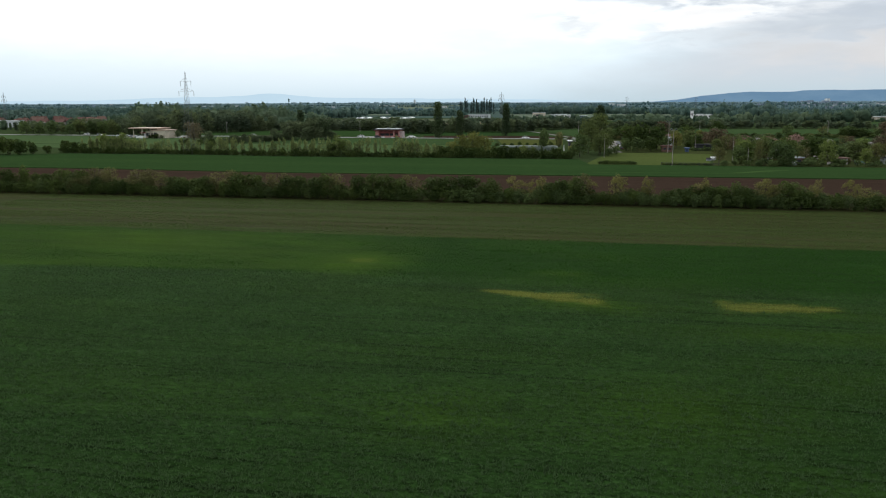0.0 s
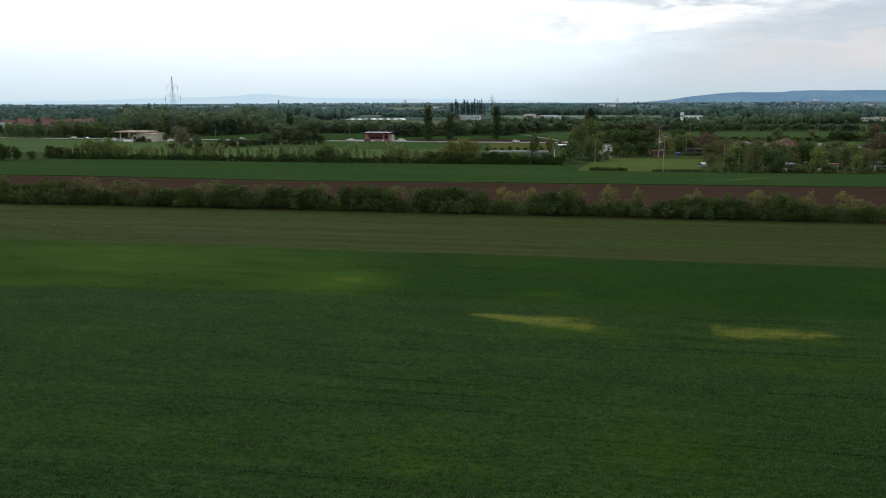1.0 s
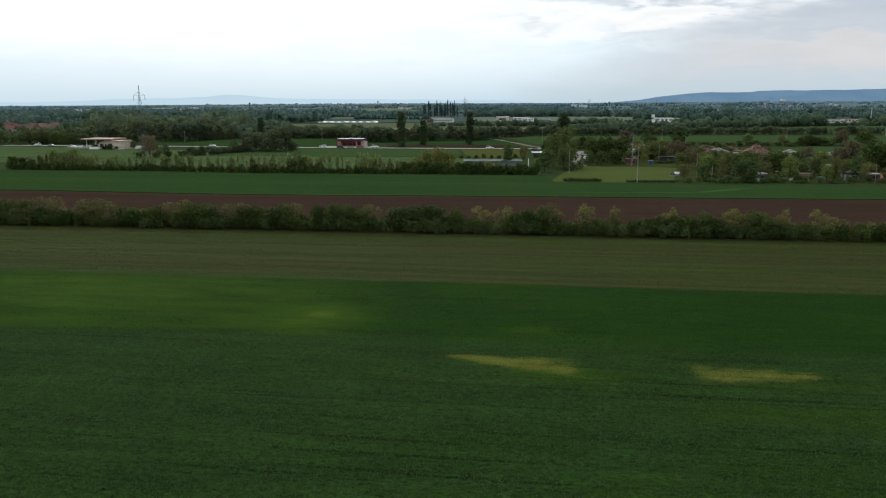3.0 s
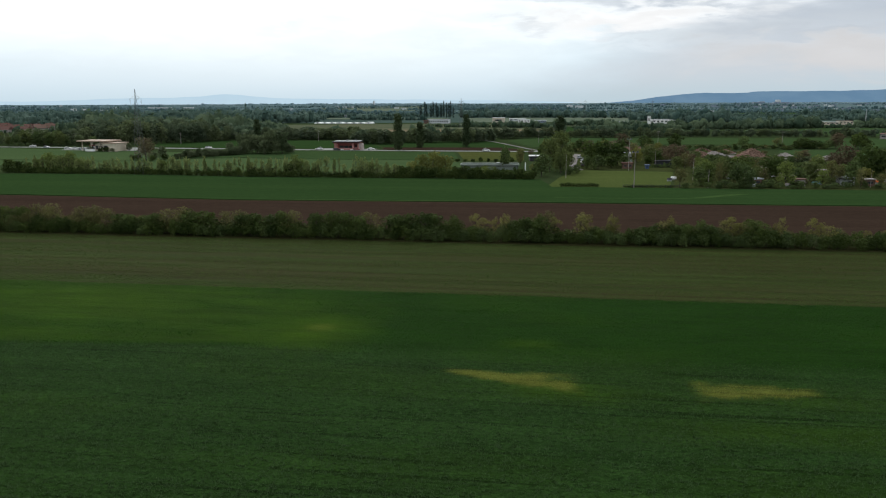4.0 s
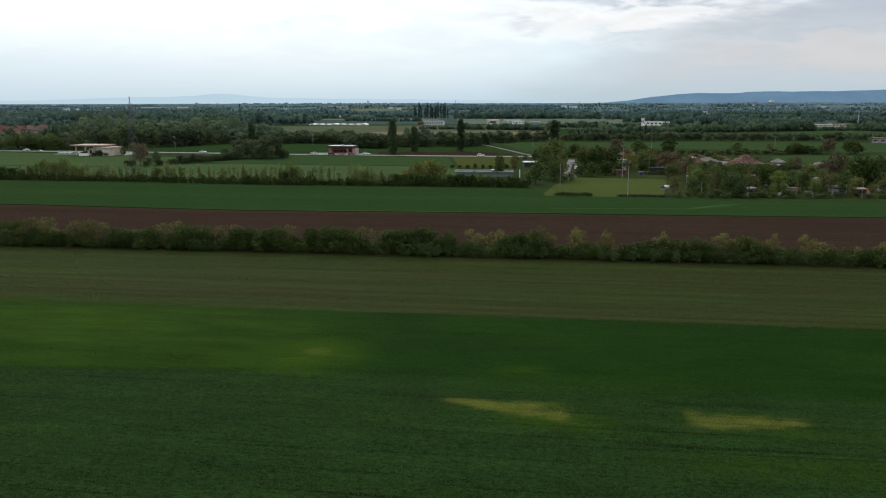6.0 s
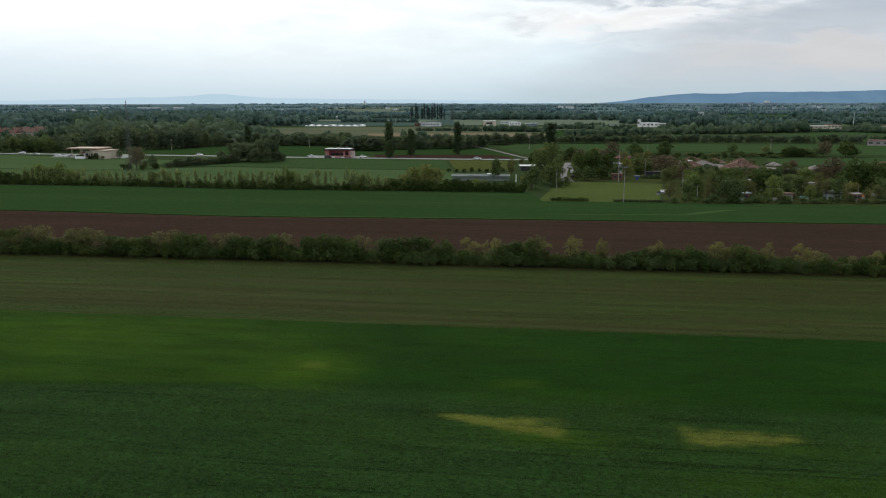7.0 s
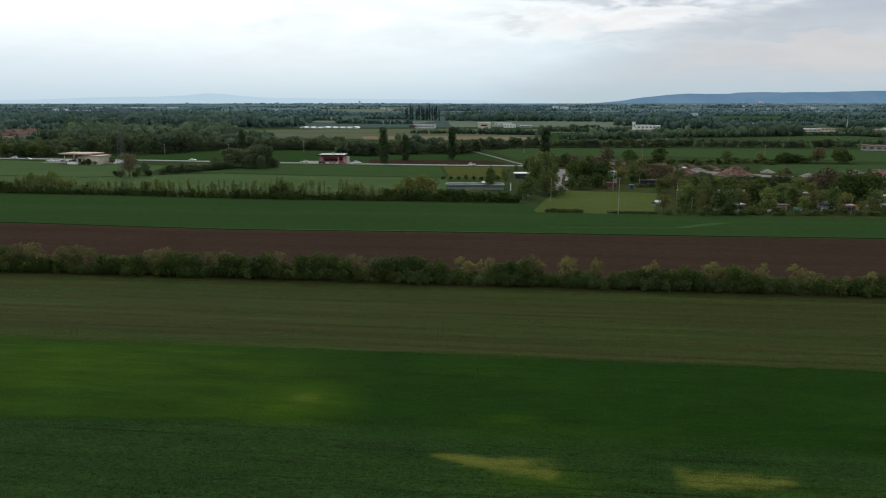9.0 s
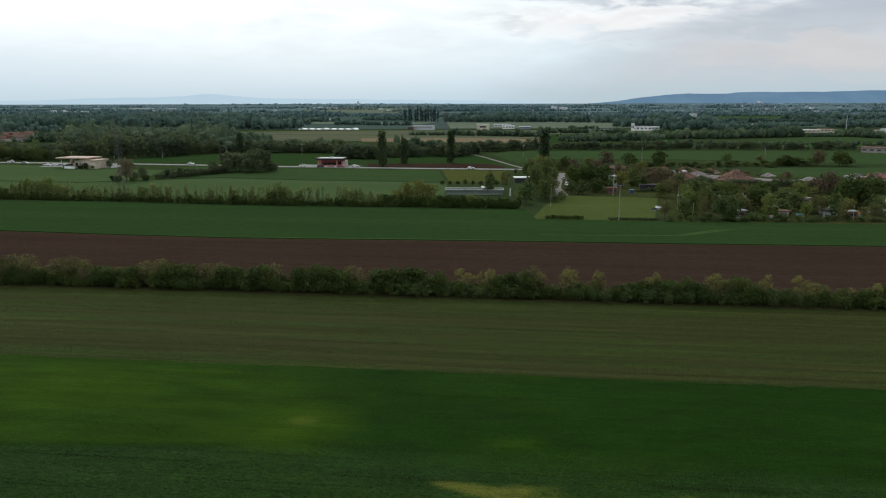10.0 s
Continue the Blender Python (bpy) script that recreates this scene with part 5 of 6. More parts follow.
def build_far_woods():
    # behind the road and the wide green field
    near = ((-150, 600, -112, 640, 60, 120, 10), (-143, 652, -112, 682, 30, 70, 7.4), (-115, 602, -39, 588, 40, 70, 9.0), (4, 671, 51, 633, 16, 44, 8.2), (70, 870, 166, 817, 14, 100, 7.3),
            (167, 711, 266, 722, 26, 95, 7.9), (150, 735, 310, 770, 110, 80, 4.5), (278, 755, 357, 758, 30, 70, 10.1), (357, 758, 447, 787, 30, 76, 10.9), (450, 787, 495, 782, 16, 60, 4.9),
            (500, 795, 511, 742, 20, 54, 8.5), (187, 921, 286, 893, 12, 110, 6.0), (254, 1050, 294, 1045, 12, 44, 4.6))
    sides = ((25, 875, 70, 870, 10, 44, 6.0), (-255, 590, -150, 600, 55, 60, 17.5), (-288, 655, -150, 650, 60, 70, 17), (-318, 720, -150, 710, 60, 75, 17), (-640, 600, -335, 600, 70, 110, 7.0), (-500, 752, -340, 752, 12, 50, 5.2), (-490, 780, -345, 790, 90, 80, 6.4), (-345, 740, -240, 790, 60, 60, 13), (-240, 800, -180, 830, 80, 70, 11),
             (480, 560, 800, 500, 60, 150, 8), (300, 640, 480, 628, 8, 70, 4.5), (210, 655, 300, 668, 10, 34, 5.0))
    tree_mass("woodland", near + sides, "leaf_band", "mixed woodland in spring leaf behind the fields", 501, 2, 64, 0.085)
    left = ((-560, 940, -390, 990, 60, 90, 11), (-640, 1227, -433, 1205, 80, 120, 17), (-451, 1207, -227, 1130, 90, 170, 18), (-240, 1075, -136, 1096, 80, 80, 16.5), (-215, 1513, -99, 1456, 60, 110, 12),
            (-97, 1278, 35, 1231, 30, 76, 10), (-720, 1030, -500, 980, 90, 110, 13), (-61, 1583, 45, 1568, 40, 70, 10), (-560, 1750, -347, 1727, 80, 120, 17), (-1000, 1790, -700, 1906, 80, 170, 16),
            (-1300, 1500, -640, 1420, 120, 260, 14), (-380, 1400, -230, 1390, 60, 90, 14))
    right = ((105, 1428, 328, 1399, 60, 130, 16.5), (144, 1772, 353, 1804, 50, 105, 16), (328, 1399, 425, 1311, 40, 70, 14), (347, 1110, 459, 1150, 60, 90, 15), (373, 973, 472, 1047, 70, 80, 19), (539, 1499, 584, 1493, 60, 34, 15),
             (591, 1289, 700, 1349, 40, 110, 10), (689, 1350, 841, 1330, 40, 150, 9.5), (649, 1026, 732, 1064, 60, 86, 14), (856, 1553, 1049, 1525, 60, 190, 12), (439, 965, 586, 1033, 60, 210, 10), (588, 1134, 657, 1125, 30, 90, 7.5))
    deep = ((-700, 1250, -140, 1180, 260, 420, 14), (-1000, 1500, -240, 1530, 230, 420, 14), (-1150, 1640, -300, 1800, 200, 380, 13), (120, 1450, 430, 1450, 260, 210, 12), (440, 1180, 620, 1230, 90, 120, 9), (700, 1080, 1050, 1180, 150, 240, 10))
    tree_mass("distant_woodland", left + right + deep, "wood_far_haze", "distant woods, haze put into their dull green", 521, 1, 22, 0.11, 0.84)
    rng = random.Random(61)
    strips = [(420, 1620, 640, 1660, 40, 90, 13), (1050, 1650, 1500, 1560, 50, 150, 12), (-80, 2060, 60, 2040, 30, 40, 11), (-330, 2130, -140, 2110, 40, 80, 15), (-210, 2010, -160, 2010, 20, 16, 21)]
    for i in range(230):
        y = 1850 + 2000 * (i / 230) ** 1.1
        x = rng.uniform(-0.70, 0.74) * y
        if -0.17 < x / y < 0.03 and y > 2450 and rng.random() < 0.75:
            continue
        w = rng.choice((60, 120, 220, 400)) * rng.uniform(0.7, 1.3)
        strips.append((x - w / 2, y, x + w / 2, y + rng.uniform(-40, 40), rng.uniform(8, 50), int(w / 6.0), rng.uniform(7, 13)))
    tree_mass("horizon_woodland", strips, "leaf_farther_haze", "horizon woods with haze painted into the leaf colour", 541, 1, 4, 0.13, 1.05)
    strips = []
    for i in range(90):
        y = rng.uniform(3700, 4600)
        x, w = rng.uniform(-0.72, 0.76) * y, rng.choice((90, 200, 420, 700))
        strips.append((x - w / 2, y, x + w / 2, y + rng.uniform(-30, 30), 12, int(w / 9.0), rng.choice((4, 5, 6, 9))))
    tree_mass("skyline_woodland", strips, "leaf_skyline_haze", "thin skyline woods, paled by haze in their colour", 561, 1, 4, 0.13, 2.4)


# ---- built things ----
def build_station_left():
    """A filling station with a long flat canopy."""
    ob = thing("filling_station", -180.8, 460, 0.13, -14, "cream filling station with a long flat canopy on posts", "filling station")
    part("canopy", boxes((-16, 4.8, -7, 7, 5.55, 6.15), bevel=0.05), M["salmon"], ob, "pale salmon canopy edge")
    part("canopy_roof", boxes((-15.8, 4.6, -6.8, 6.8, 6.16, 6.25)), M["salmon"], ob)
    # brown panel that paints the shade under the canopy
    part("soffit", boxes((-15.7, 4.5, -6.7, 6.7, 5.42, 5.54)), M["brick"], ob, "canopy underside, its shade put into a brown colour")
    part("sign_band", boxes((-13, -5, 0.2, 0.4, 2.6, 3.3)), M["red"], ob, "dull red board under the canopy")
    part("kiosk", boxes((-12.5, -8.5, 1.5, 4.5, 0, 2.8)), M["white"], ob, "small white kiosk")
    for x in (-14, -8, -2, 3.6):
        for y in (-4.5, 4.5):
            part("post", boxes((x - 0.22, x + 0.22, y - 0.22, y + 0.22, 0, 5.45), bevel=0.03), M["cream"], ob)
    for x in (-11, -5):
        pump = part("pump", boxes((x - 0.5, x + 0.5, -2.0, -1.2, 0, 1.9), bevel=0.06), M["white"], ob, "white fuel pump")
        part("display", boxes((x - 0.35, x + 0.35, -2.03, -2.0, 1.1, 1.6)), M["dark"], pump)
    shop = part("shop", boxes((-6.5, 3, -3, 9, 0, 4.2)), M["cream"], ob, "cream plastered shop wall")
    for x in (-6, -3.8, -1.6, 0.6):
        part("window", boxes((x, x + 1.7, -3.06, -2.98, 0.9, 2.9)), M["window"], shop, "dark shop window")
    hall = part("wash_hall", boxes((2.4, 10.6, -8, 4, 0, 4.6)), M["cream"], ob, "cream wash hall")
    part("roof", boxes((1.7, 11.2, -8.6, 4.6, 4.6, 5.05), bevel=0.04), M["salmon"], hall, "flat salmon roof edge")
    # dark sheet on the wall in place of the gateway's inner shade
    part("gate", boxes((3.0, 5.5, -8.06, -7.98, 0.05, 3.4)), M["dark"], hall, "gate opening, a dark panel for the shade inside")
    part("wall", boxes((-9, -2.2, -9.2, -8.9, 0, 1.5), bevel=0.03), M["white"], ob, "low white wall")


def build_station_red():
    """A red filling station shop with a dark overhanging roof."""
    ob = thing("roadside_shop", -36, 456, 0.13, -8, "red roadside shop with a dark flat overhanging roof", "shop")
    ob.scale = (0.9, 0.9, 0.92)
    body = part("wall", boxes((-7.5, 7.5, -0.5, 5, 0, 4.2)), M["red"], ob)
    part("roof", boxes((-9.3, 9.6, -6.2, 6.2, 4.75, 5.5), bevel=0.06), M["dark"], ob, "dark flat roof")
    part("fascia", boxes((-8.7, 9.0, -5.6, 5.6, 4.2, 4.74)), M["red"], ob, "red board under the roof")
    part("roof_covering", boxes((-8.6, 8.9, -5.5, 5.5, 5.51, 5.6)), M["grey"], ob, "pale grey roof covering")
    for x in (-5.6, -2.3, 1.0):
        part("window", boxes((x, x + 3.0, -0.58, -0.48, 0.8, 3.6)), M["window"], body, "dark shop window")
    part("door", boxes((5.0, 6.4, -0.57, -0.49, 0.05, 2.6)), M["window"], body, "dark glass door")
    for x in (-7.6, -6.4, 4.6, 8.2):
        part("post", boxes((x - 0.45, x + 0.45, -5.2, -4.4, 0, 4.2), bevel=0.03), M["pinkred"], ob, "faded red canopy post")
    part("counter", boxes((-5.4, 4.0, -4.6, -4.1, 0, 1.1), bevel=0.04), M["pinkred"], ob, "low faded red wall")
    part("banner", boxes((-5.0, 3.6, -3.2, -3.05, 2.7, 3.6)), M["red"], ob, "long red banner under the canopy")
    part("side_wing", boxes((7.6, 10.4, -3.6, 4, 0, 3.8)), M["pinkwall"], ob, "pale pinkish side wing")
    part("vent", boxes((-1, 1, 0, 1.4, 5.75, 6.35), (5.2, 5.7, 0.5, 1.0, 5.75, 6.9)), M["steel"], ob, "roof ventilator")
    for x in (-3.5, 3.2):
        part("planter", boxes((x, x + 2.2, -6.9, -6.3, 0, 0.6), bevel=0.05), M["white"], ob)


def make_car(paint):
    """A small passenger car: body, glazing, wheels with rims, lights."""
    ob = thing("car", 0, 0, 0.13, 0)
    bm = bmesh.new()
    side = ((-2.1, 0.35), (-2.15, 0.75), (-1.95, 0.95), (-1.2, 1.0), (0.75, 0.98), (1.75, 0.85), (2.1, 0.65), (2.1, 0.35))
    rings = [[bm.verts.new((x, y, z)) for x, z in side] for y in (-0.85, 0.85)]
    bm.faces.new(rings[0])
    bm.faces.new(rings[1][::-1])
    for i in range(len(side)):
        j = (i + 1) % len(side)
        bm.faces.new((rings[0][j], rings[0][i], rings[1][i], rings[1][j]))
    bmesh.ops.recalc_face_normals(bm, faces=bm.faces)
    bmesh.ops.bevel(bm, geom=list(bm.edges), offset=0.06, segments=1, affect="EDGES")
    body = part("body", bm, M[paint], ob)
    bm = bmesh.new()
    low, top = ((-1.9, 0.95), (0.9, 0.97)), ((-1.5, 1.42), (0.2, 1.42))
    v = []
    for y, yt in ((-0.78, -0.62), (0.78, 0.62)):
        v.append([bm.verts.new(c) for c in ((low[0][0], y, low[0][1]), (low[1][0], y, low[1][1]), (top[1][0], yt, top[1][1]), (top[0][0], yt, top[0][1]))])
    bm.faces.new(v[0])
    bm.faces.new(v[1][::-1])
    for i in range(4):
        j = (i + 1) % 4
        bm.faces.new((v[0][j], v[0][i], v[1][i], v[1][j]))
    bmesh.ops.recalc_face_normals(bm, faces=bm.faces)
    part("glazing", bm, M["window"], ob, "dark car windows")
    part("roof", boxes((-1.52, 0.22, -0.63, 0.63, 1.40, 1.47), bevel=0.03), M[paint], ob)
    for x in (-1.3, 1.3):
        for y in (-0.78, 0.78):
            bm = bmesh.new()
            rod(bm, (x, y - 0.1, 0.33), (x, y + 0.1, 0.33), 0.33, sides=14)
            wheel = part("wheel", bm, M["tyre"], ob)
            bm = bmesh.new()
            rod(bm, (x, y - 0.11, 0.33), (x, y + 0.11, 0.33), 0.19, sides=10)
            part("rim", bm, M["steel"], wheel)
    for y in (-0.6, 0.6):
        part("headlight", boxes((2.06, 2.13, y - 0.16, y + 0.16, 0.6, 0.74)), M["white"], body)
        part("tail_light", boxes((-2.17, -2.1, y - 0.14, y + 0.14, 0.62, 0.8)), M["red"], body)
    return ob


def build_cars():
    spots = {"white": ((-53.4, 456.5, 166), (-124.8, 475.6, -14), (-21.4, 449, -14), (-206, 474, 10), (-212, 477, -10), (46, 429.3, -11), (81, 340, 80), (-247, 504.8, 166)),
             "grey": ((-92, 465.9, 166), (-201, 471, 30), (84, 352, 80), (86, 368, 85), (228, 358, 20), (-231, 490, -12)),
             "dark": ((-42, 449, -12), (77, 322, 75), (-195, 468, -14), (236, 346, 60), (244, 350, 15)),
             "red": ((-30, 447.5, -12), (240, 356, 30), (252, 352, -30))}
    words = {"white": "white passenger car on pale asphalt", "grey": "silver grey passenger car on pale ground", "dark": "dark passenger car standing on pale ground", "red": "red passenger car standing on pale ground"}
    for paint, places in spots.items():
        first = make_car(paint)
        for i, (x, y, turn) in enumerate(places):
            ob = first if i == 0 else copy_thing(first, pose(x, y, 0.12, 0, 0, turn))
            ob.matrix_basis = pose(x, y, 0.12, 0, 0, turn)
            tagged(ob, words[paint], "car", "cars")


def build_pylon(x, y, height, turn, label):
    """A lattice pylon with two cross arms."""
    ob = thing("lattice_pylon", x, y, 0, turn, label, "pylon", "pylons")
    k = height / 33.4
    r = 0.029 + 0.033 * (y > 600)

    def half(z):
        return k * (2.0 * (1 - z / (25 * k)) + 0.55 * z / (25 * k)) if z < 25 * k else max(0.05, k * 0.55 * (1 - (z - 25 * k) / (8.4 * k)))

    zs = [k * a for a in (0, 5, 9.5, 13.5, 17, 20, 22.5, 25, 27, 29.5, 33.4)]
    for sx in (-1, 1):
        for sy in (-1, 1):
            bm = bmesh.new()
            for a, b in zip(zs, zs[1:]):
                rod(bm, (sx * half(a), sy * half(a), a - 0.1), (sx * half(b), sy * half(b), b), r * 1.5, r * 1.3, 4)
            part("leg", bm, M["pylonsteel"], ob)
    bm = bmesh.new()
    for a, b in zip(zs, zs[1:-1]):
        for s in (-1, 1):
            rod(bm, (-half(a), s * half(a), a), (half(b), s * half(b), b), r * 0.7, sides=3)
            rod(bm, (half(a), s * half(a), a), (-half(b), s * half(b), b), r * 0.7, sides=3)
            rod(bm, (s * half(a), -half(a), a), (s * half(b), half(b), b), r * 0.7, sides=3)
            rod(bm, (s * half(b), -half(b), b), (-s * half(b), -half(b), b), r * 0.7, sides=3)
    part("bracing", bm, M["pylonsteel"], ob)
    for z, reach in ((25.6 * k, 3.35 * k), (29.6 * k, 2.35 * k)):
        for s in (-1, 1):
            bm = bmesh.new()
            for sy in (-1, 1):
                rod(bm, (s * half(z), sy * half(z), z), (s * reach, 0, z), r * 1.4, r, 4)
            rod(bm, (s * half(z + 1.3 * k), 0, z + 1.3 * k), (s * reach, 0, z + 0.1), r * 1.1, r, 4)
            arm = part("cross_arm", bm, M["pylonsteel"], ob)
            bm = bmesh.new()
            rod(bm, (s * reach, 0, z), (s * reach, 0, z - 1.9 * k), 0.07 + 0.06 * (y > 600), sides=6)
            part("insulator", bm, M["dark"], arm, "hanging dark insulator string")
    return ob


def build_poles():
    build_pylon(-106, 301, 33.4, -12, "grey steel lattice pylon with two cross arms beside the hedge")
    build_pylon(62, 850, 33.4, -12, "grey steel lattice pylon among far trees")
    build_pylon(324, 1350, 33.4, -12, "small far grey steel lattice pylon")
    build_pylon(-464, 780, 33.4, -12, "grey steel lattice pylon by the wood")
    build_pylon(478, 1440, 33.4, -12, "faint far lattice pylon on the plain")

    def pole(name, x, y, h, r, mat, label, group, top=None):
        ob = thing(name, x, y, 0, -12, label, "pole", group)
        bm = bmesh.new()
        rod(bm, (0, 0, -0.2), (0, 0, h), r, r * 0.6, 8)
        part("shaft", bm, M[mat], ob)
        if top == "arm":
            part("cross_arm", boxes((-0.9, 0.9, -0.07, 0.07, h - 0.7, h - 0.55)), M[mat], ob)
            for s in (-0.8, 0, 0.8):
                bm = bmesh.new()
                rod(bm, (s, 0, h - 0.55), (s, 0, h - 0.3), 0.05)
                part("insulator", bm, M["white"], ob)
        if top == "lamp":
            for s in (-0.7, 0.7):
                lamp = part("floodlight", boxes((s - 0.3, s + 0.3, -0.2, 0.1, h - 0.15, h + 0.3), bevel=0.03), M["steel"], ob)
                part("lens", boxes((s - 0.25, s + 0.25, -0.23, -0.2, h - 0.1, h + 0.25)), M["window"], lamp)
            part("bar", boxes((-1.0, 1.0, -0.06, 0.06, h - 0.25, h - 0.12)), M["steel"], ob)

    for x, y, h in ((91.6, 302.6, 12.8), (73.9, 237.4, 11.8)):
        pole("floodlight_mast", x, y, h, 0.13, "concrete", "tall pale floodlight mast at the sports field", "floodlight masts", "lamp")
    for x, y, h in ((59, 272.5, 8.6), (107.5, 316.6, 7.4), (103, 262, 8), (98, 236, 6), (118, 310, 7), (150, 232, 6), (-202, 490, 8)):
        pole("garden_pole", x, y, h, 0.08, "concrete", "thin pale pole among the gardens", "garden poles")
    for x, y, h in ((237, 460, 9.6), (164.3, 480.6, 9.2), (94, 528, 8.4), (-65.7, 559, 8.3), (-112, 520, 8.4), (-158, 530, 8), (310, 440, 9.5)):
        pole("utility_pole", x, y, h, 0.13, "concrete", "pale concrete utility pole in the fields", "utility poles", "arm")
    pole("radio_mast", 633, 1004, 19, 0.5, "farwhite", "pale slender far mast", "masts")
    pole("white_post", 49.1, 305.8, 3.3, 0.3, "white", "short thick white post by the greenhouse", "posts")


def house(x, y, w, d, h, roof, turn, wall_mat, roof_mat, label, windows=3):
    ob = thing("house", x, y, 0, turn, label, "house", "houses")
    wall = part("wall", boxes((-w / 2, w / 2, -d / 2, d / 2, -0.1, h)), M[wall_mat], ob)
    bm = bmesh.new()
    prism_roof(bm, -w / 2, w / 2, -d / 2, d / 2, h, h + roof)
    top = part("roof", bm, M[roof_mat], ob)
    part("chimney", boxes((w * 0.2, w * 0.2 + 0.7, -0.35, 0.35, h + roof * 0.5, h + roof + 0.9)), M["brick"], top)
    for i in range(windows):
        cx = -w / 2 + w * (i + 0.5) / windows
        win = part("window", boxes((cx - 0.55, cx + 0.55, -d / 2 - 0.05, -d / 2 + 0.02, 1.0, 2.3)), M["window"], wall)
        part("frame", boxes((cx - 0.65, cx + 0.65, -d / 2 - 0.03, -d / 2 + 0.01, 0.9, 1.0), (cx - 0.65, cx + 0.65, -d / 2 - 0.03, -d / 2 + 0.01, 2.3, 2.4)), M["white"], win)
    return ob


def hall(name, x, y, w, d, h, turn, wall_mat, roof_mat, label, bays=6, category="building", group="halls", glass="window"):
    """A flat-roofed building with a row of windows and a roof edge."""
    ob = thing(name, x, y, land(y), turn, label, category, group)
    wall = part("wall", boxes((-w / 2, w / 2, -d / 2, d / 2, -0.1, h)), M[wall_mat], ob)
    part("roof", boxes((-w / 2 - 0.4, w / 2 + 0.4, -d / 2 - 0.4, d / 2 + 0.4, h, h + 0.35)), M[roof_mat], ob)
    for i in range(bays):
        cx = -w / 2 + w * (i + 0.5) / bays
        k = w / bays * 0.26
        part("window", boxes((cx - k, cx + k, -d / 2 - 0.08, -d / 2 + 0.02, h * 0.42, h * 0.72)), M[glass], wall)
    return ob


def tunnel(x, y, w, d, h, turn):
    """A plastic tunnel greenhouse: an arched skin over hoops, with closed ends."""
    ob = thing("tunnel_greenhouse", x, y, land(y), turn, "white plastic tunnel greenhouse beside others in a row", "greenhouse", "tunnel greenhouses")
    bm = bmesh.new()
    arc = [(-w / 2 * math.cos(math.pi * i / 8), h * math.sin(math.pi * i / 8) ** 0.5) for i in range(9)]
    ends = [[bm.verts.new((a, e, z)) for a, z in arc] for e in (-d / 2, d / 2)]
    for i in range(8):
        bm.faces.new((ends[0][i], ends[0][i + 1], ends[1][i + 1], ends[1][i]))
    bm.faces.new(ends[0])
    bm.faces.new(ends[1][::-1])
    bmesh.ops.recalc_face_normals(bm, faces=bm.faces)
    part("skin", bm, M["film"], ob)
    part("door", boxes((-1.1, 1.1, -d / 2 - 0.06, -d / 2 - 0.01, 0.02, 1.9)), M["grey"], ob)


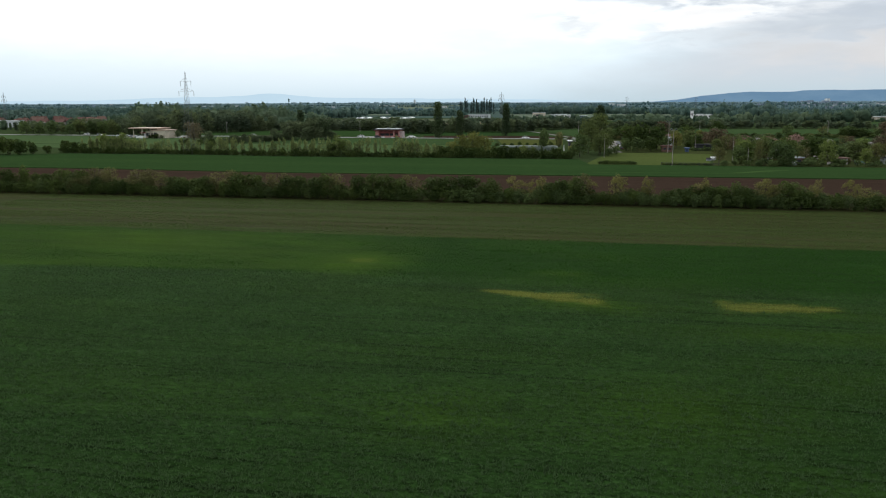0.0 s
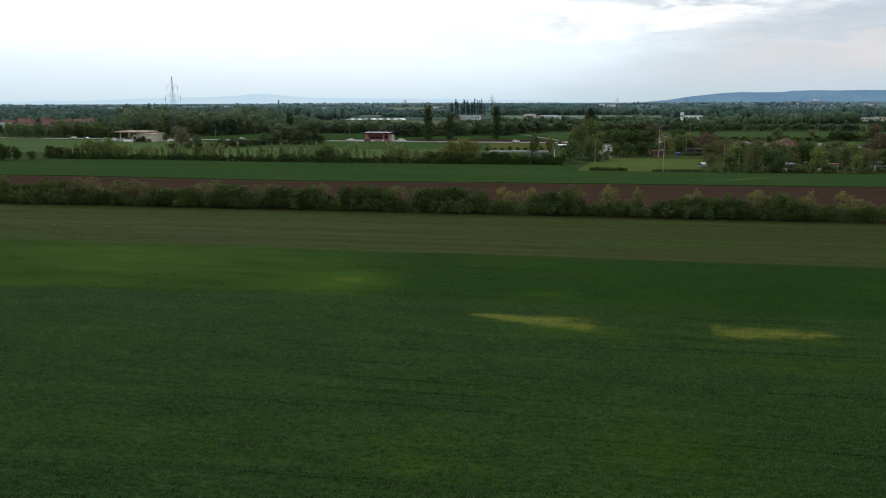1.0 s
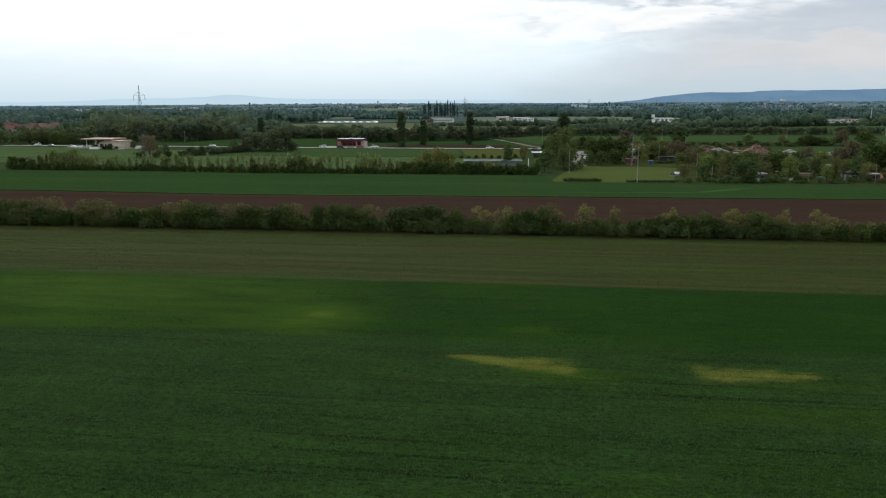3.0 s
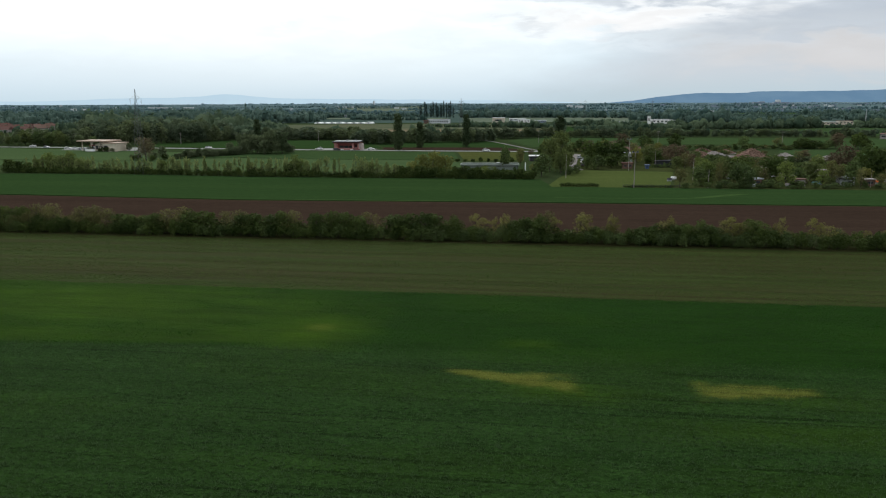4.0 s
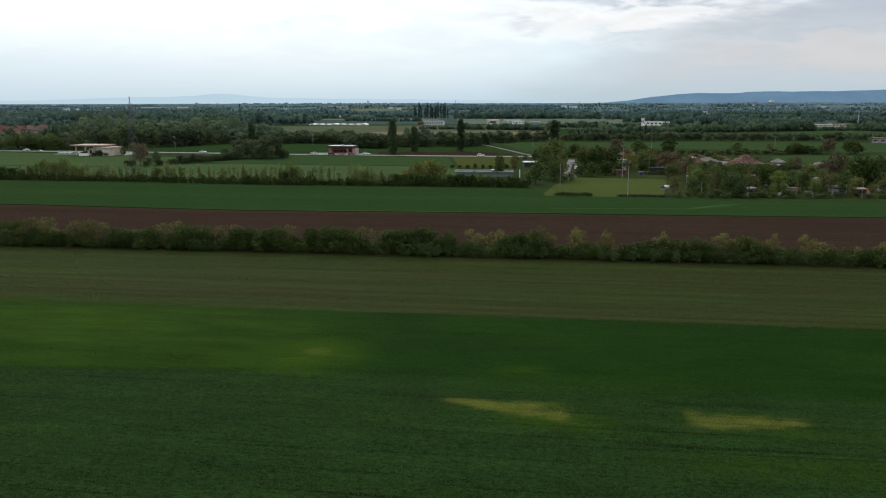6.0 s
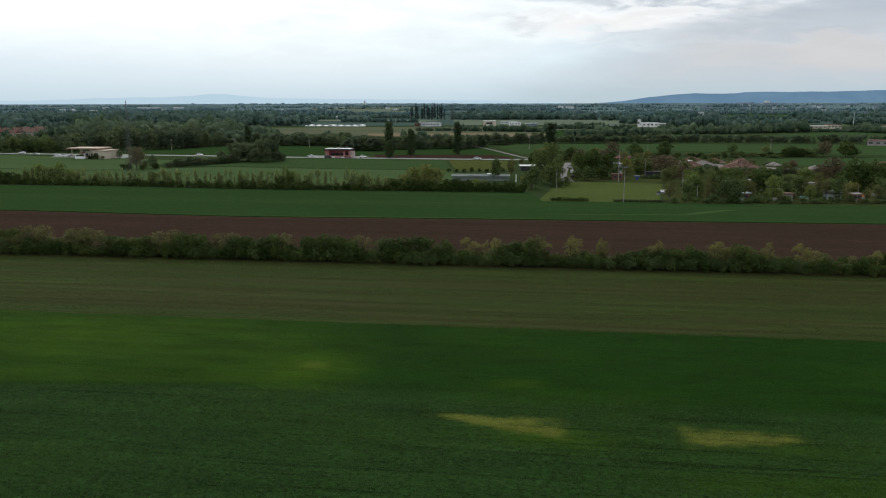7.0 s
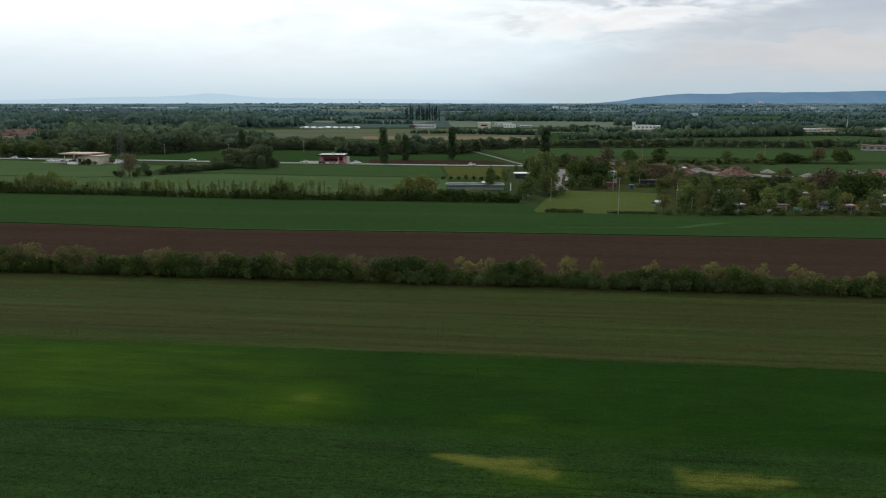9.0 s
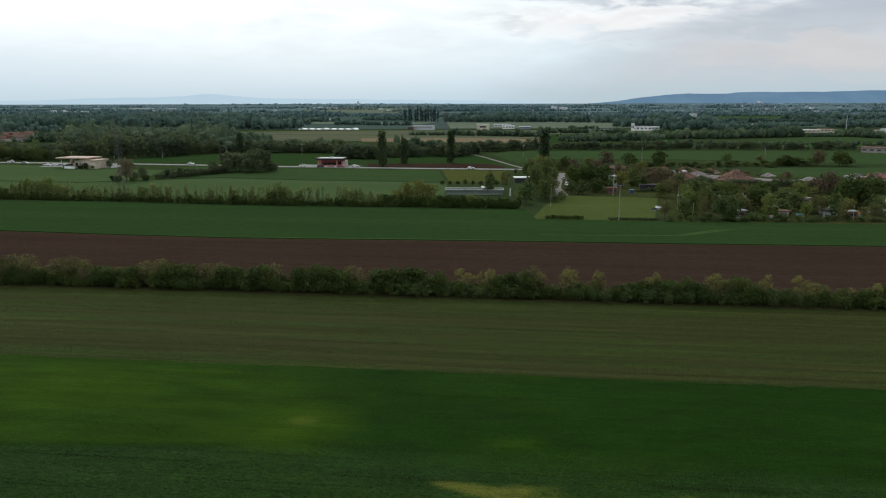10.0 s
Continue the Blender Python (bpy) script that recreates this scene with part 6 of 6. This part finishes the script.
def build_houses():
    rng = random.Random(33)
    for i in range(36):
        x, y = rng.uniform(-490, -345), rng.uniform(770, 890)
        wall, roof, words = rng.choice((("cream", "rooftile", "cream village house with a red tiled roof"), ("concrete", "rooftile", "grey village house under faded red tiles"),
                                        ("salmon", "rooftile", "pinkish village house with a red tiled roof"), ("concrete", "brick", "grey village house with a brown roof")))
        house(x, y, rng.uniform(8, 12), rng.uniform(7, 9), rng.uniform(2.8, 4.6), rng.uniform(2.6, 4.0), rng.uniform(-40, 70), wall, roof, words, 3)
    hall("warehouse", -414, 700, 22, 12, 6, -8, "farwhite", "grey", "white two-storey house block behind bushes", 6)
    house(-178, 800, 14, 10, 4, 4.5, -10, "salmon", "rooftile", "pinkish house with a red roof at the wood", 3)
    house(124, 404, 8, 6, 2.3, 1.4, -12, "brick", "rooftile", "low brick house with a faded red roof", 3)
    hall("white_building", 101, 336, 3.6, 6, 4.6, -8, "farwhite", "grey", "small white two-storey clubhouse", 2, "building", "garden buildings")
    hall("garden_shed", 113, 319, 9, 4.5, 2.4, -6, "dark", "dark", "long dark wooden shed with dark windows", 5, "shed", "sheds")
    hall("garden_shed", 93.5, 311, 4, 3, 2.2, -6, "brick", "rooftile", "reddish brown wooden hut", 2, "shed", "sheds")
    # solid dark walls stand for the shade inside this open shed
    hall("white_shed", 64.6, 357, 10.5, 5, 2.3, -2, "dark", "white", "open shed with a white flat roof, inner shade as dark walls", 4, "shed", "sheds")
    hall("garden_shed", 138, 266, 4, 3, 2.2, 15, "concrete", "concrete", "pale small garden shed", 1, "shed", "sheds")
    hall("garden_shed", 128, 277, 5, 4, 2.4, -15, "concrete", "concrete", "pale pinkish garden hut", 2, "shed", "sheds")
    hall("garden_shed", 150, 246, 5, 3, 2.2, 5, "grey", "grey", "grey tin garden shed among bushes", 1, "shed", "sheds")
    for x, y, w, turn, wall, roof, words in ((117, 243, 3.2, 10, "brick", "grey", "brown wooden hut with a grey roof"), (131, 240.5, 2.6, -8, "concrete", "brick", "small pale hut with a brown roof"),
                                             (147, 240, 3.4, 12, "grey", "dark", "grey hut with a dark roof"), (121, 256, 4.0, -12, "cream", "rooftile", "cream hut with a tiled roof"),
                                             (134, 252, 3.0, 5, "dark", "concrete", "dark hut with a pale roof"), (153, 238, 3.2, -5, "brick", "concrete", "brown hut beside an orange stack"),
                                             (168, 238, 4.2, 8, "brick", "grey", "brown hut at the gardens' front"), (176, 243, 3.4, -14, "concrete", "brick", "pale hut among garden bushes"),
                                             (183, 262, 4.6, 6, "concrete", "concrete", "pale hut with a grey roof"), (141, 284, 4.6, -10, "pinkwall", "concrete", "pinkish plastered garden house"),
                                             (156, 272, 4.4, 10, "concrete", "concrete", "pale garden house with a grey roof"), (114, 283, 3.6, 4, "dark", "grey", "dark timber hut among garden trees")):
        hall("garden_hut", x, y, w, 2.6, 2.1, turn, wall, roof, words, 1, "shed", "sheds")
    hall("blue_container", 101.5, 309, 1.3, 1.2, 1.4, 0, "blue", "blue", "small blue steel container by the shed", 1, "container", "containers")
    hall("warehouse", 374, 541, 34, 14, 3.6, -36, "concrete", "rooftile", "long pale barn with dark openings and a reddish roof", 7)
    hall("factory", 46, 1056, 29, 16, 5.2, -14, "farwhite", "grey", "pale factory hall with a row of dark windows", 9)
    hall("factory_annex", 28, 1051, 6.5, 9, 4.2, -14, "brick", "rooftile", "small brick annex beside the hall", 2)
    hall("warehouse", 129, 1045, 17, 14, 7.5, -10, "cream", "farwhite", "cream almost windowless far hall", 1)
    hall("warehouse", 170, 1078, 17, 12, 4.2, -10, "white", "farwhite", "white far hall by the plain", 4)
    hall("warehouse", 193, 1072, 16, 12, 3.0, -10, "farblue", "farwhite", "low grey hall beside a white one", 6)
    hall("warehouse", 176, 1180, 26, 10, 3.5, -10, "farwhite", "white", "low white far hall", 4)
    hall("warehouse", 337, 988, 26, 12, 5.6, -20, "white", "farwhite", "white hall among far trees", 5)
    hall("tower_block", 321, 978, 4, 5, 10, -20, "white", "farwhite", "slender white tower of a far hall", 2)
    hall("warehouse", 358, 1012, 22, 10, 4.2, -20, "farwhite", "white", "low white side hall", 4)
    hall("warehouse", 279, 966, 40, 12, 2.7, -13, "farblue", "farblue", "long low blue-grey hall", 9)
    for i in range(8):
        tunnel(-125 + i * 10.4, 1083 - i * 2.3 + rng.uniform(-3, 3), 10.0, 16, rng.uniform(1.5, 2.3), -13)
    hall("warehouse", -155, 1600, 62, 14, 4.0, -6, "farblue", "grey", "low grey far hall behind trees", 8)
    hall("warehouse", -140, 1560, 40, 12, 3.0, -6, "grey", "grey", "low grey far shed beside a hall", 6)
    hall("warehouse", -252, 988, 48, 10, 3.0, -12, "farwhite", "white", "long low pale roof at the wood", 8)
    for x, y, w, h in ((545, 1120, 26, 3.2), (572, 1140, 16, 4.0), (640, 1175, 24, 3.0), (668, 1180, 14, 3.6), (524, 905, 20, 3.2), (541, 900, 16, 4.6), (533, 915, 34, 3.0), (556, 848, 12, 4.6), (570, 856, 16, 5.4), (585, 872, 14, 4.0), (620, 890, 20, 4.5)):
        hall("warehouse", x, y, w, 12, h, rng.uniform(-25, 10), rng.choice(("concrete", "farwhite", "cream")), rng.choice(("farwhite", "white", "rooftile", "grey")), "low pale building among far trees", 4, "building", "far buildings")
    for x, y, w, h in ((-1112, 2600, 46, 9), (-1060, 2610, 90, 4), (-1224, 3250, 80, 4), (-1050, 3250, 100, 4), (-930, 3260, 40, 5), (-282, 3250, 110, 5), (690, 2980, 36, 9), (655, 2990, 18, 12), (225, 2900, 30, 8), (-820, 2750, 60, 5)):
        hall("distant_hall", x, y, w, 20, h, rng.uniform(-12, 12), "farwhite", "white", "long pale hall far out on the plain", 0, "building", "distant buildings")
    for i in range(34):
        y = rng.uniform(2350, 3700)
        w = rng.uniform(7, 16)
        hall("town_house", rng.gauss(0.52, 0.06) * y, y, w, 10, rng.uniform(4, 8), rng.uniform(-30, 30), rng.choice(("farwhite", "farblue", "farblue", "farblue")), rng.choice(("farblue", "grey", "grey")), "pale house of the distant town", 0, "house", "town houses")
    for i in range(44):
        y = rng.uniform(1900, 4000)
        x = rng.uniform(-0.6, 0.72) * y if i < 18 else rng.gauss(0.45, 0.08) * y if i < 36 else rng.gauss(0.06, 0.06) * y
        w = rng.uniform(9, 24)
        hall("distant_building", x, y, w, 12, rng.uniform(5.5, 9), rng.uniform(-20, 20), rng.choice(("farwhite", "farblue", "farblue", "farblue")), rng.choice(("farblue", "grey")), "small pale building on the horizon", 0, "building", "distant buildings")
    for x, y, w, h in ((2010, 3980, 18, 22), (1990, 3960, 30, 12), (1925, 3990, 24, 13), (2060, 4010, 50, 9), (1890, 3980, 30, 11), (-168, 3900, 7, 24)):
        hall("high_rise", x, y, w, 24, h, rng.uniform(-10, 10), "farwhite" if h > 20 else "farblue", "farwhite", "pale high-rise block on the horizon", 0, "building", "distant buildings")
    for i in range(3):
        ob = hall("glasshouse", 27 + i * 8, 313.8 - i * 0.9, 7.9, 6, 1.9, -6, "greenhouse", "greenhouse", "low long glasshouse with grey frames", 5, "greenhouse", "glasshouses", "greenhouse")
        part("ridge", boxes((-3.9, 3.9, -1.2, 1.2, 2.25, 2.6)), M["greenhouse"], ob)
        part("beam", boxes((-3.95, 3.95, -3.2, -3.05, 1.2, 1.35)), M["dark"], ob)


def build_yard():
    """The rubble yard, with heaps of broken brick, and garden clutter."""
    def heap(x, y, rx, ry, h, mat, label, seed):
        rng = np.random.default_rng(seed)
        bm = bmesh.new()
        bmesh.ops.create_icosphere(bm, subdivisions=4 if rx > 5.6 else 3, radius=1.0)
        for v in bm.verts:
            k = 1 + 0.22 * noise.noise(v.co * 2.3 + Vector((seed, 0, 0))) + 0.10 * noise.noise(v.co * 7.0)
            r = math.hypot(v.co.x, v.co.y)
            v.co = Vector((v.co.x * rx * k, v.co.y * ry * k, max(-0.1, (1 - r) * h * 1.1 * k if v.co.z > 0 else -0.1)))
        bmesh.ops.triangulate(bm, faces=bm.faces)
        ob = tagged(part("rubble_mound", bm, M[mat]), label, "heap", "rubble heaps")
        ob.matrix_basis = pose(x, y, 0.1)
        n = 260 if rx > 5.6 else 90
        a, rr = rng.uniform(0, 6.28, n), np.sqrt(rng.random(n)) * 1.05
        c = np.stack([np.cos(a) * rr * rx, np.sin(a) * rr * ry, np.maximum(0.05, (1 - rr) * h * 1.1) + 0.1], 1)
        vs, fs = [], []
        cube = np.array([(i, j, k) for i in (-1, 1) for j in (-1, 1) for k in (-1, 1)], float)
        quad = np.array(((0, 1, 3, 2), (4, 6, 7, 5), (0, 4, 5, 1), (2, 3, 7, 6), (0, 2, 6, 4), (1, 5, 7, 3)))
        for i in range(n):
            q = np.array(Euler(rng.uniform(0, 6.28, 3)).to_matrix())
            vs.append((cube * rng.uniform(0.12, 0.42, 3)) @ q + c[i])
            fs.append(quad + 8 * i)
        part("loose_brick_cover", mesh_of("loose_brick_cover", np.concatenate(vs), np.concatenate(fs), M[mat]), None, ob)["kind"] = "stuff"

    heap(171, 361, 9.4, 6.4, 4.6, "rubble", "tall heap of reddish brown broken bricks", 1)
    heap(150, 372, 6, 4, 2.6, "rubble", "low heap of brown rubble", 2)
    heap(158, 376, 8, 4, 2.2, "concrete", "low heap of pale broken concrete", 3)
    heap(143, 366, 4, 3, 2.0, "rubble", "small heap of reddish rubble", 4)
    heap(150, 352, 7, 5, 2.4, "mound", "grassy earth mound by the yard", 5)
    heap(205, 352, 5, 3, 1.5, "concrete", "low heap of pale gravel", 6)
    heap(247, 362, 9, 5, 2.4, "rubble", "low reddish rubble heap", 7)
    heap(232, 352, 6, 4, 1.6, "concrete", "low heap of pale stone", 8)
    heap(262, 350, 7, 4, 2.2, "rubble", "low brown rubble heap", 9)
    heap(186, 402, 9, 3, 1.0, "mound", "low weedy earth bank", 10)
    heap(152, 408, 6, 3, 2.0, "rubble", "long low bank of reddish rubble", 11)
    heap(163, 404, 7, 3, 2.3, "rubble", "bank of brown broken bricks", 12)
    heap(174, 400, 6, 3, 1.7, "rubble", "low bank of reddish rubble", 13)

    rng = random.Random(43)
    for i in range(16):
        x, y = (rng.uniform(138, 205), rng.uniform(352, 400)) if i < 8 else (rng.uniform(226, 280), rng.uniform(345, 376))
        mat = rng.choice(("rubble", "rubble", "concrete", "mound", "gravel"))
        word = {"rubble": "reddish broken brick", "concrete": "pale broken concrete", "mound": "weedy earth", "gravel": "grey gravel"}[mat]
        heap(x, y, rng.uniform(2.5, 5.5), rng.uniform(2, 3.5), rng.uniform(0.9, 2.0), mat, "low heap of %s in the yard" % word, 20 + i)

    def sheet(name, x, y, w, d, h, mat, label, category):
        ob = thing(name, x, y, 0, -12, label, category)
        bm = bmesh.new()
        prism_roof(bm, -w / 2, w / 2, -d / 2, d / 2, h * 0.5, h, 0.1)
        part("cover", bm, M[mat], ob)
        part("base", boxes((-w / 2, w / 2, -d / 2, d / 2, -0.05, h * 0.5), bevel=0.04), M["grey"], ob)

    sheet("covered_stack", 157.5, 243, 3.4, 1.8, 1.5, "signal", "orange tarpaulin over a garden stack", "stack")
    sheet("covered_stack", 138, 242.6, 2.6, 1.8, 1.1, "teal", "teal tarpaulin over a garden stack", "stack")
    sheet("covered_stack", 96, 262, 1.8, 1.2, 1.3, "white", "small white covered box on the lawn", "stack")
    sheet("covered_stack", 93, 258, 1.4, 1.2, 1.2, "dark", "small dark box on the lawn", "stack")
    sheet("covered_stack", 42, 330, 4, 1.6, 1.4, "white", "white covered stack by the bushes", "stack")
    rng = random.Random(41)
    for i in range(11):
        x = rng.uniform(112, 200)
        mat = rng.choice(("concrete", "grey", "brick", "rubble"))
        word = {"white": "white", "concrete": "pale grey", "grey": "grey", "brick": "brown", "rubble": "reddish"}[mat]
        sheet("garden_box", x, 236 + rng.uniform(0, 40) - (x - 112) * 0.10, rng.uniform(1.0, 2.8), rng.uniform(0.8, 1.6), rng.uniform(0.8, 1.6), mat, "low %s box among garden bushes" % word, "box")
    for i in range(14):
        x, y = (rng.uniform(228, 275), rng.uniform(350, 374)) if i < 9 else (rng.uniform(146, 176), rng.uniform(388, 402))
        mat = rng.choice(("white", "red", "concrete", "brick"))
        word = {"white": "white", "concrete": "pale grey", "red": "dull red", "brick": "brown"}[mat]
        sheet("material_stack", x, y, rng.uniform(1.6, 3.6), rng.uniform(1.2, 2.2), rng.uniform(1.0, 2.2), mat, "%s stack of building material in the yard" % word, "stack")
    # a low fence along the front of the sports field
    ob = thing("field_fence", 0, 0, 0, 0, "low dark fence and hedge along the sports field", "fence")
    a, b = Vector((71, 239.6, 0)), Vector((90, 235.4, 0))
    for i in range(14):
        p = a.lerp(b, i / 13)
        part("post", boxes((p.x - 0.06, p.x + 0.06, p.y - 0.06, p.y + 0.06, 0, 1.1)), M["dark"], ob)
    bm = bmesh.new()
    for z in (0.45, 0.95):
        rod(bm, (a.x, a.y, z), (b.x, b.y, z), 0.05)
    part("rail", bm, M["dark"], ob)
    low = Plant("clipped_hedge", "low clipped dark hedge bush at the lawn's edge", "bush", "lawn hedge", "leaf_dark", 2, 1.2, 1.0, 0.05, 8, 300, 0.14, 0.03, 611, 2, 0.2)
    for i in range(12):
        low.plant(51.5 + i * 1.0, 243.2 - i * 0.18, rng.uniform(1.0, 1.5), 2.0)
    for i in range(14):
        low.plant(72 + i * 1.1, 239.8 - i * 0.22, rng.uniform(0.7, 1.0), 1.8)


def build_hills():
    """Far ridges on the horizon."""
    def ridge(name, y, pts, mat, label):
        bm = bmesh.new()
        xs = np.linspace(pts[0][0], pts[-1][0], 160)
        hs = np.interp(xs, [p[0] for p in pts], [p[1] for p in pts])
        cols = []
        for x, h in zip(xs, hs):
            h = max(0.5, h + 3.0 * noise.noise(Vector((x * 0.006, 0, 0))) * min(1, h / 30) + 1.0 * noise.noise(Vector((x * 0.03, 5, 0))))
            cols.append([bm.verts.new((x, y + d, z)) for d, z in ((0, -1), (40, h * 0.6), (90, h))])
        for a, b in zip(cols, cols[1:]):
            for i in range(2):
                bm.faces.new((a[i], b[i], b[i + 1], a[i + 1]))
        tagged(part(name, bm, mat), label, "hills", kind="structure")

    ridge("backdrop_hills", 4740, [(1000, 20), (1300, 28), (1476, 42), (1640, 66), (1803, 83), (1960, 90), (2150, 89), (2230, 91), (2275, 98), (2420, 100), (2850, 101), (3150, 110), (3500, 112), (3900, 104)], M["ridge_near"], "long wooded hills on the horizon, haze blue in glowing colour")
    ridge("backdrop_far_hills", 4840, [(-4200, 40), (-3000, 46), (-2300, 50), (-2050, 60), (-1700, 70), (-1500, 70), (-1330, 77), (-1240, 88), (-1180, 92), (-1090, 88), (-1000, 78), (-850, 66), (-600, 60), (-300, 58), (0, 54), (500, 48), (1100, 36)], M["ridge_far"], "pale far hills, haze put into their glowing colour")


build_land()
build_crop()
build_tufts()
build_hills()
build_far_woods()
build_hedge_front()
build_hedge_back()
build_trees()
build_station_left()
build_station_red()
build_houses()
build_yard()
build_poles()
build_cars()
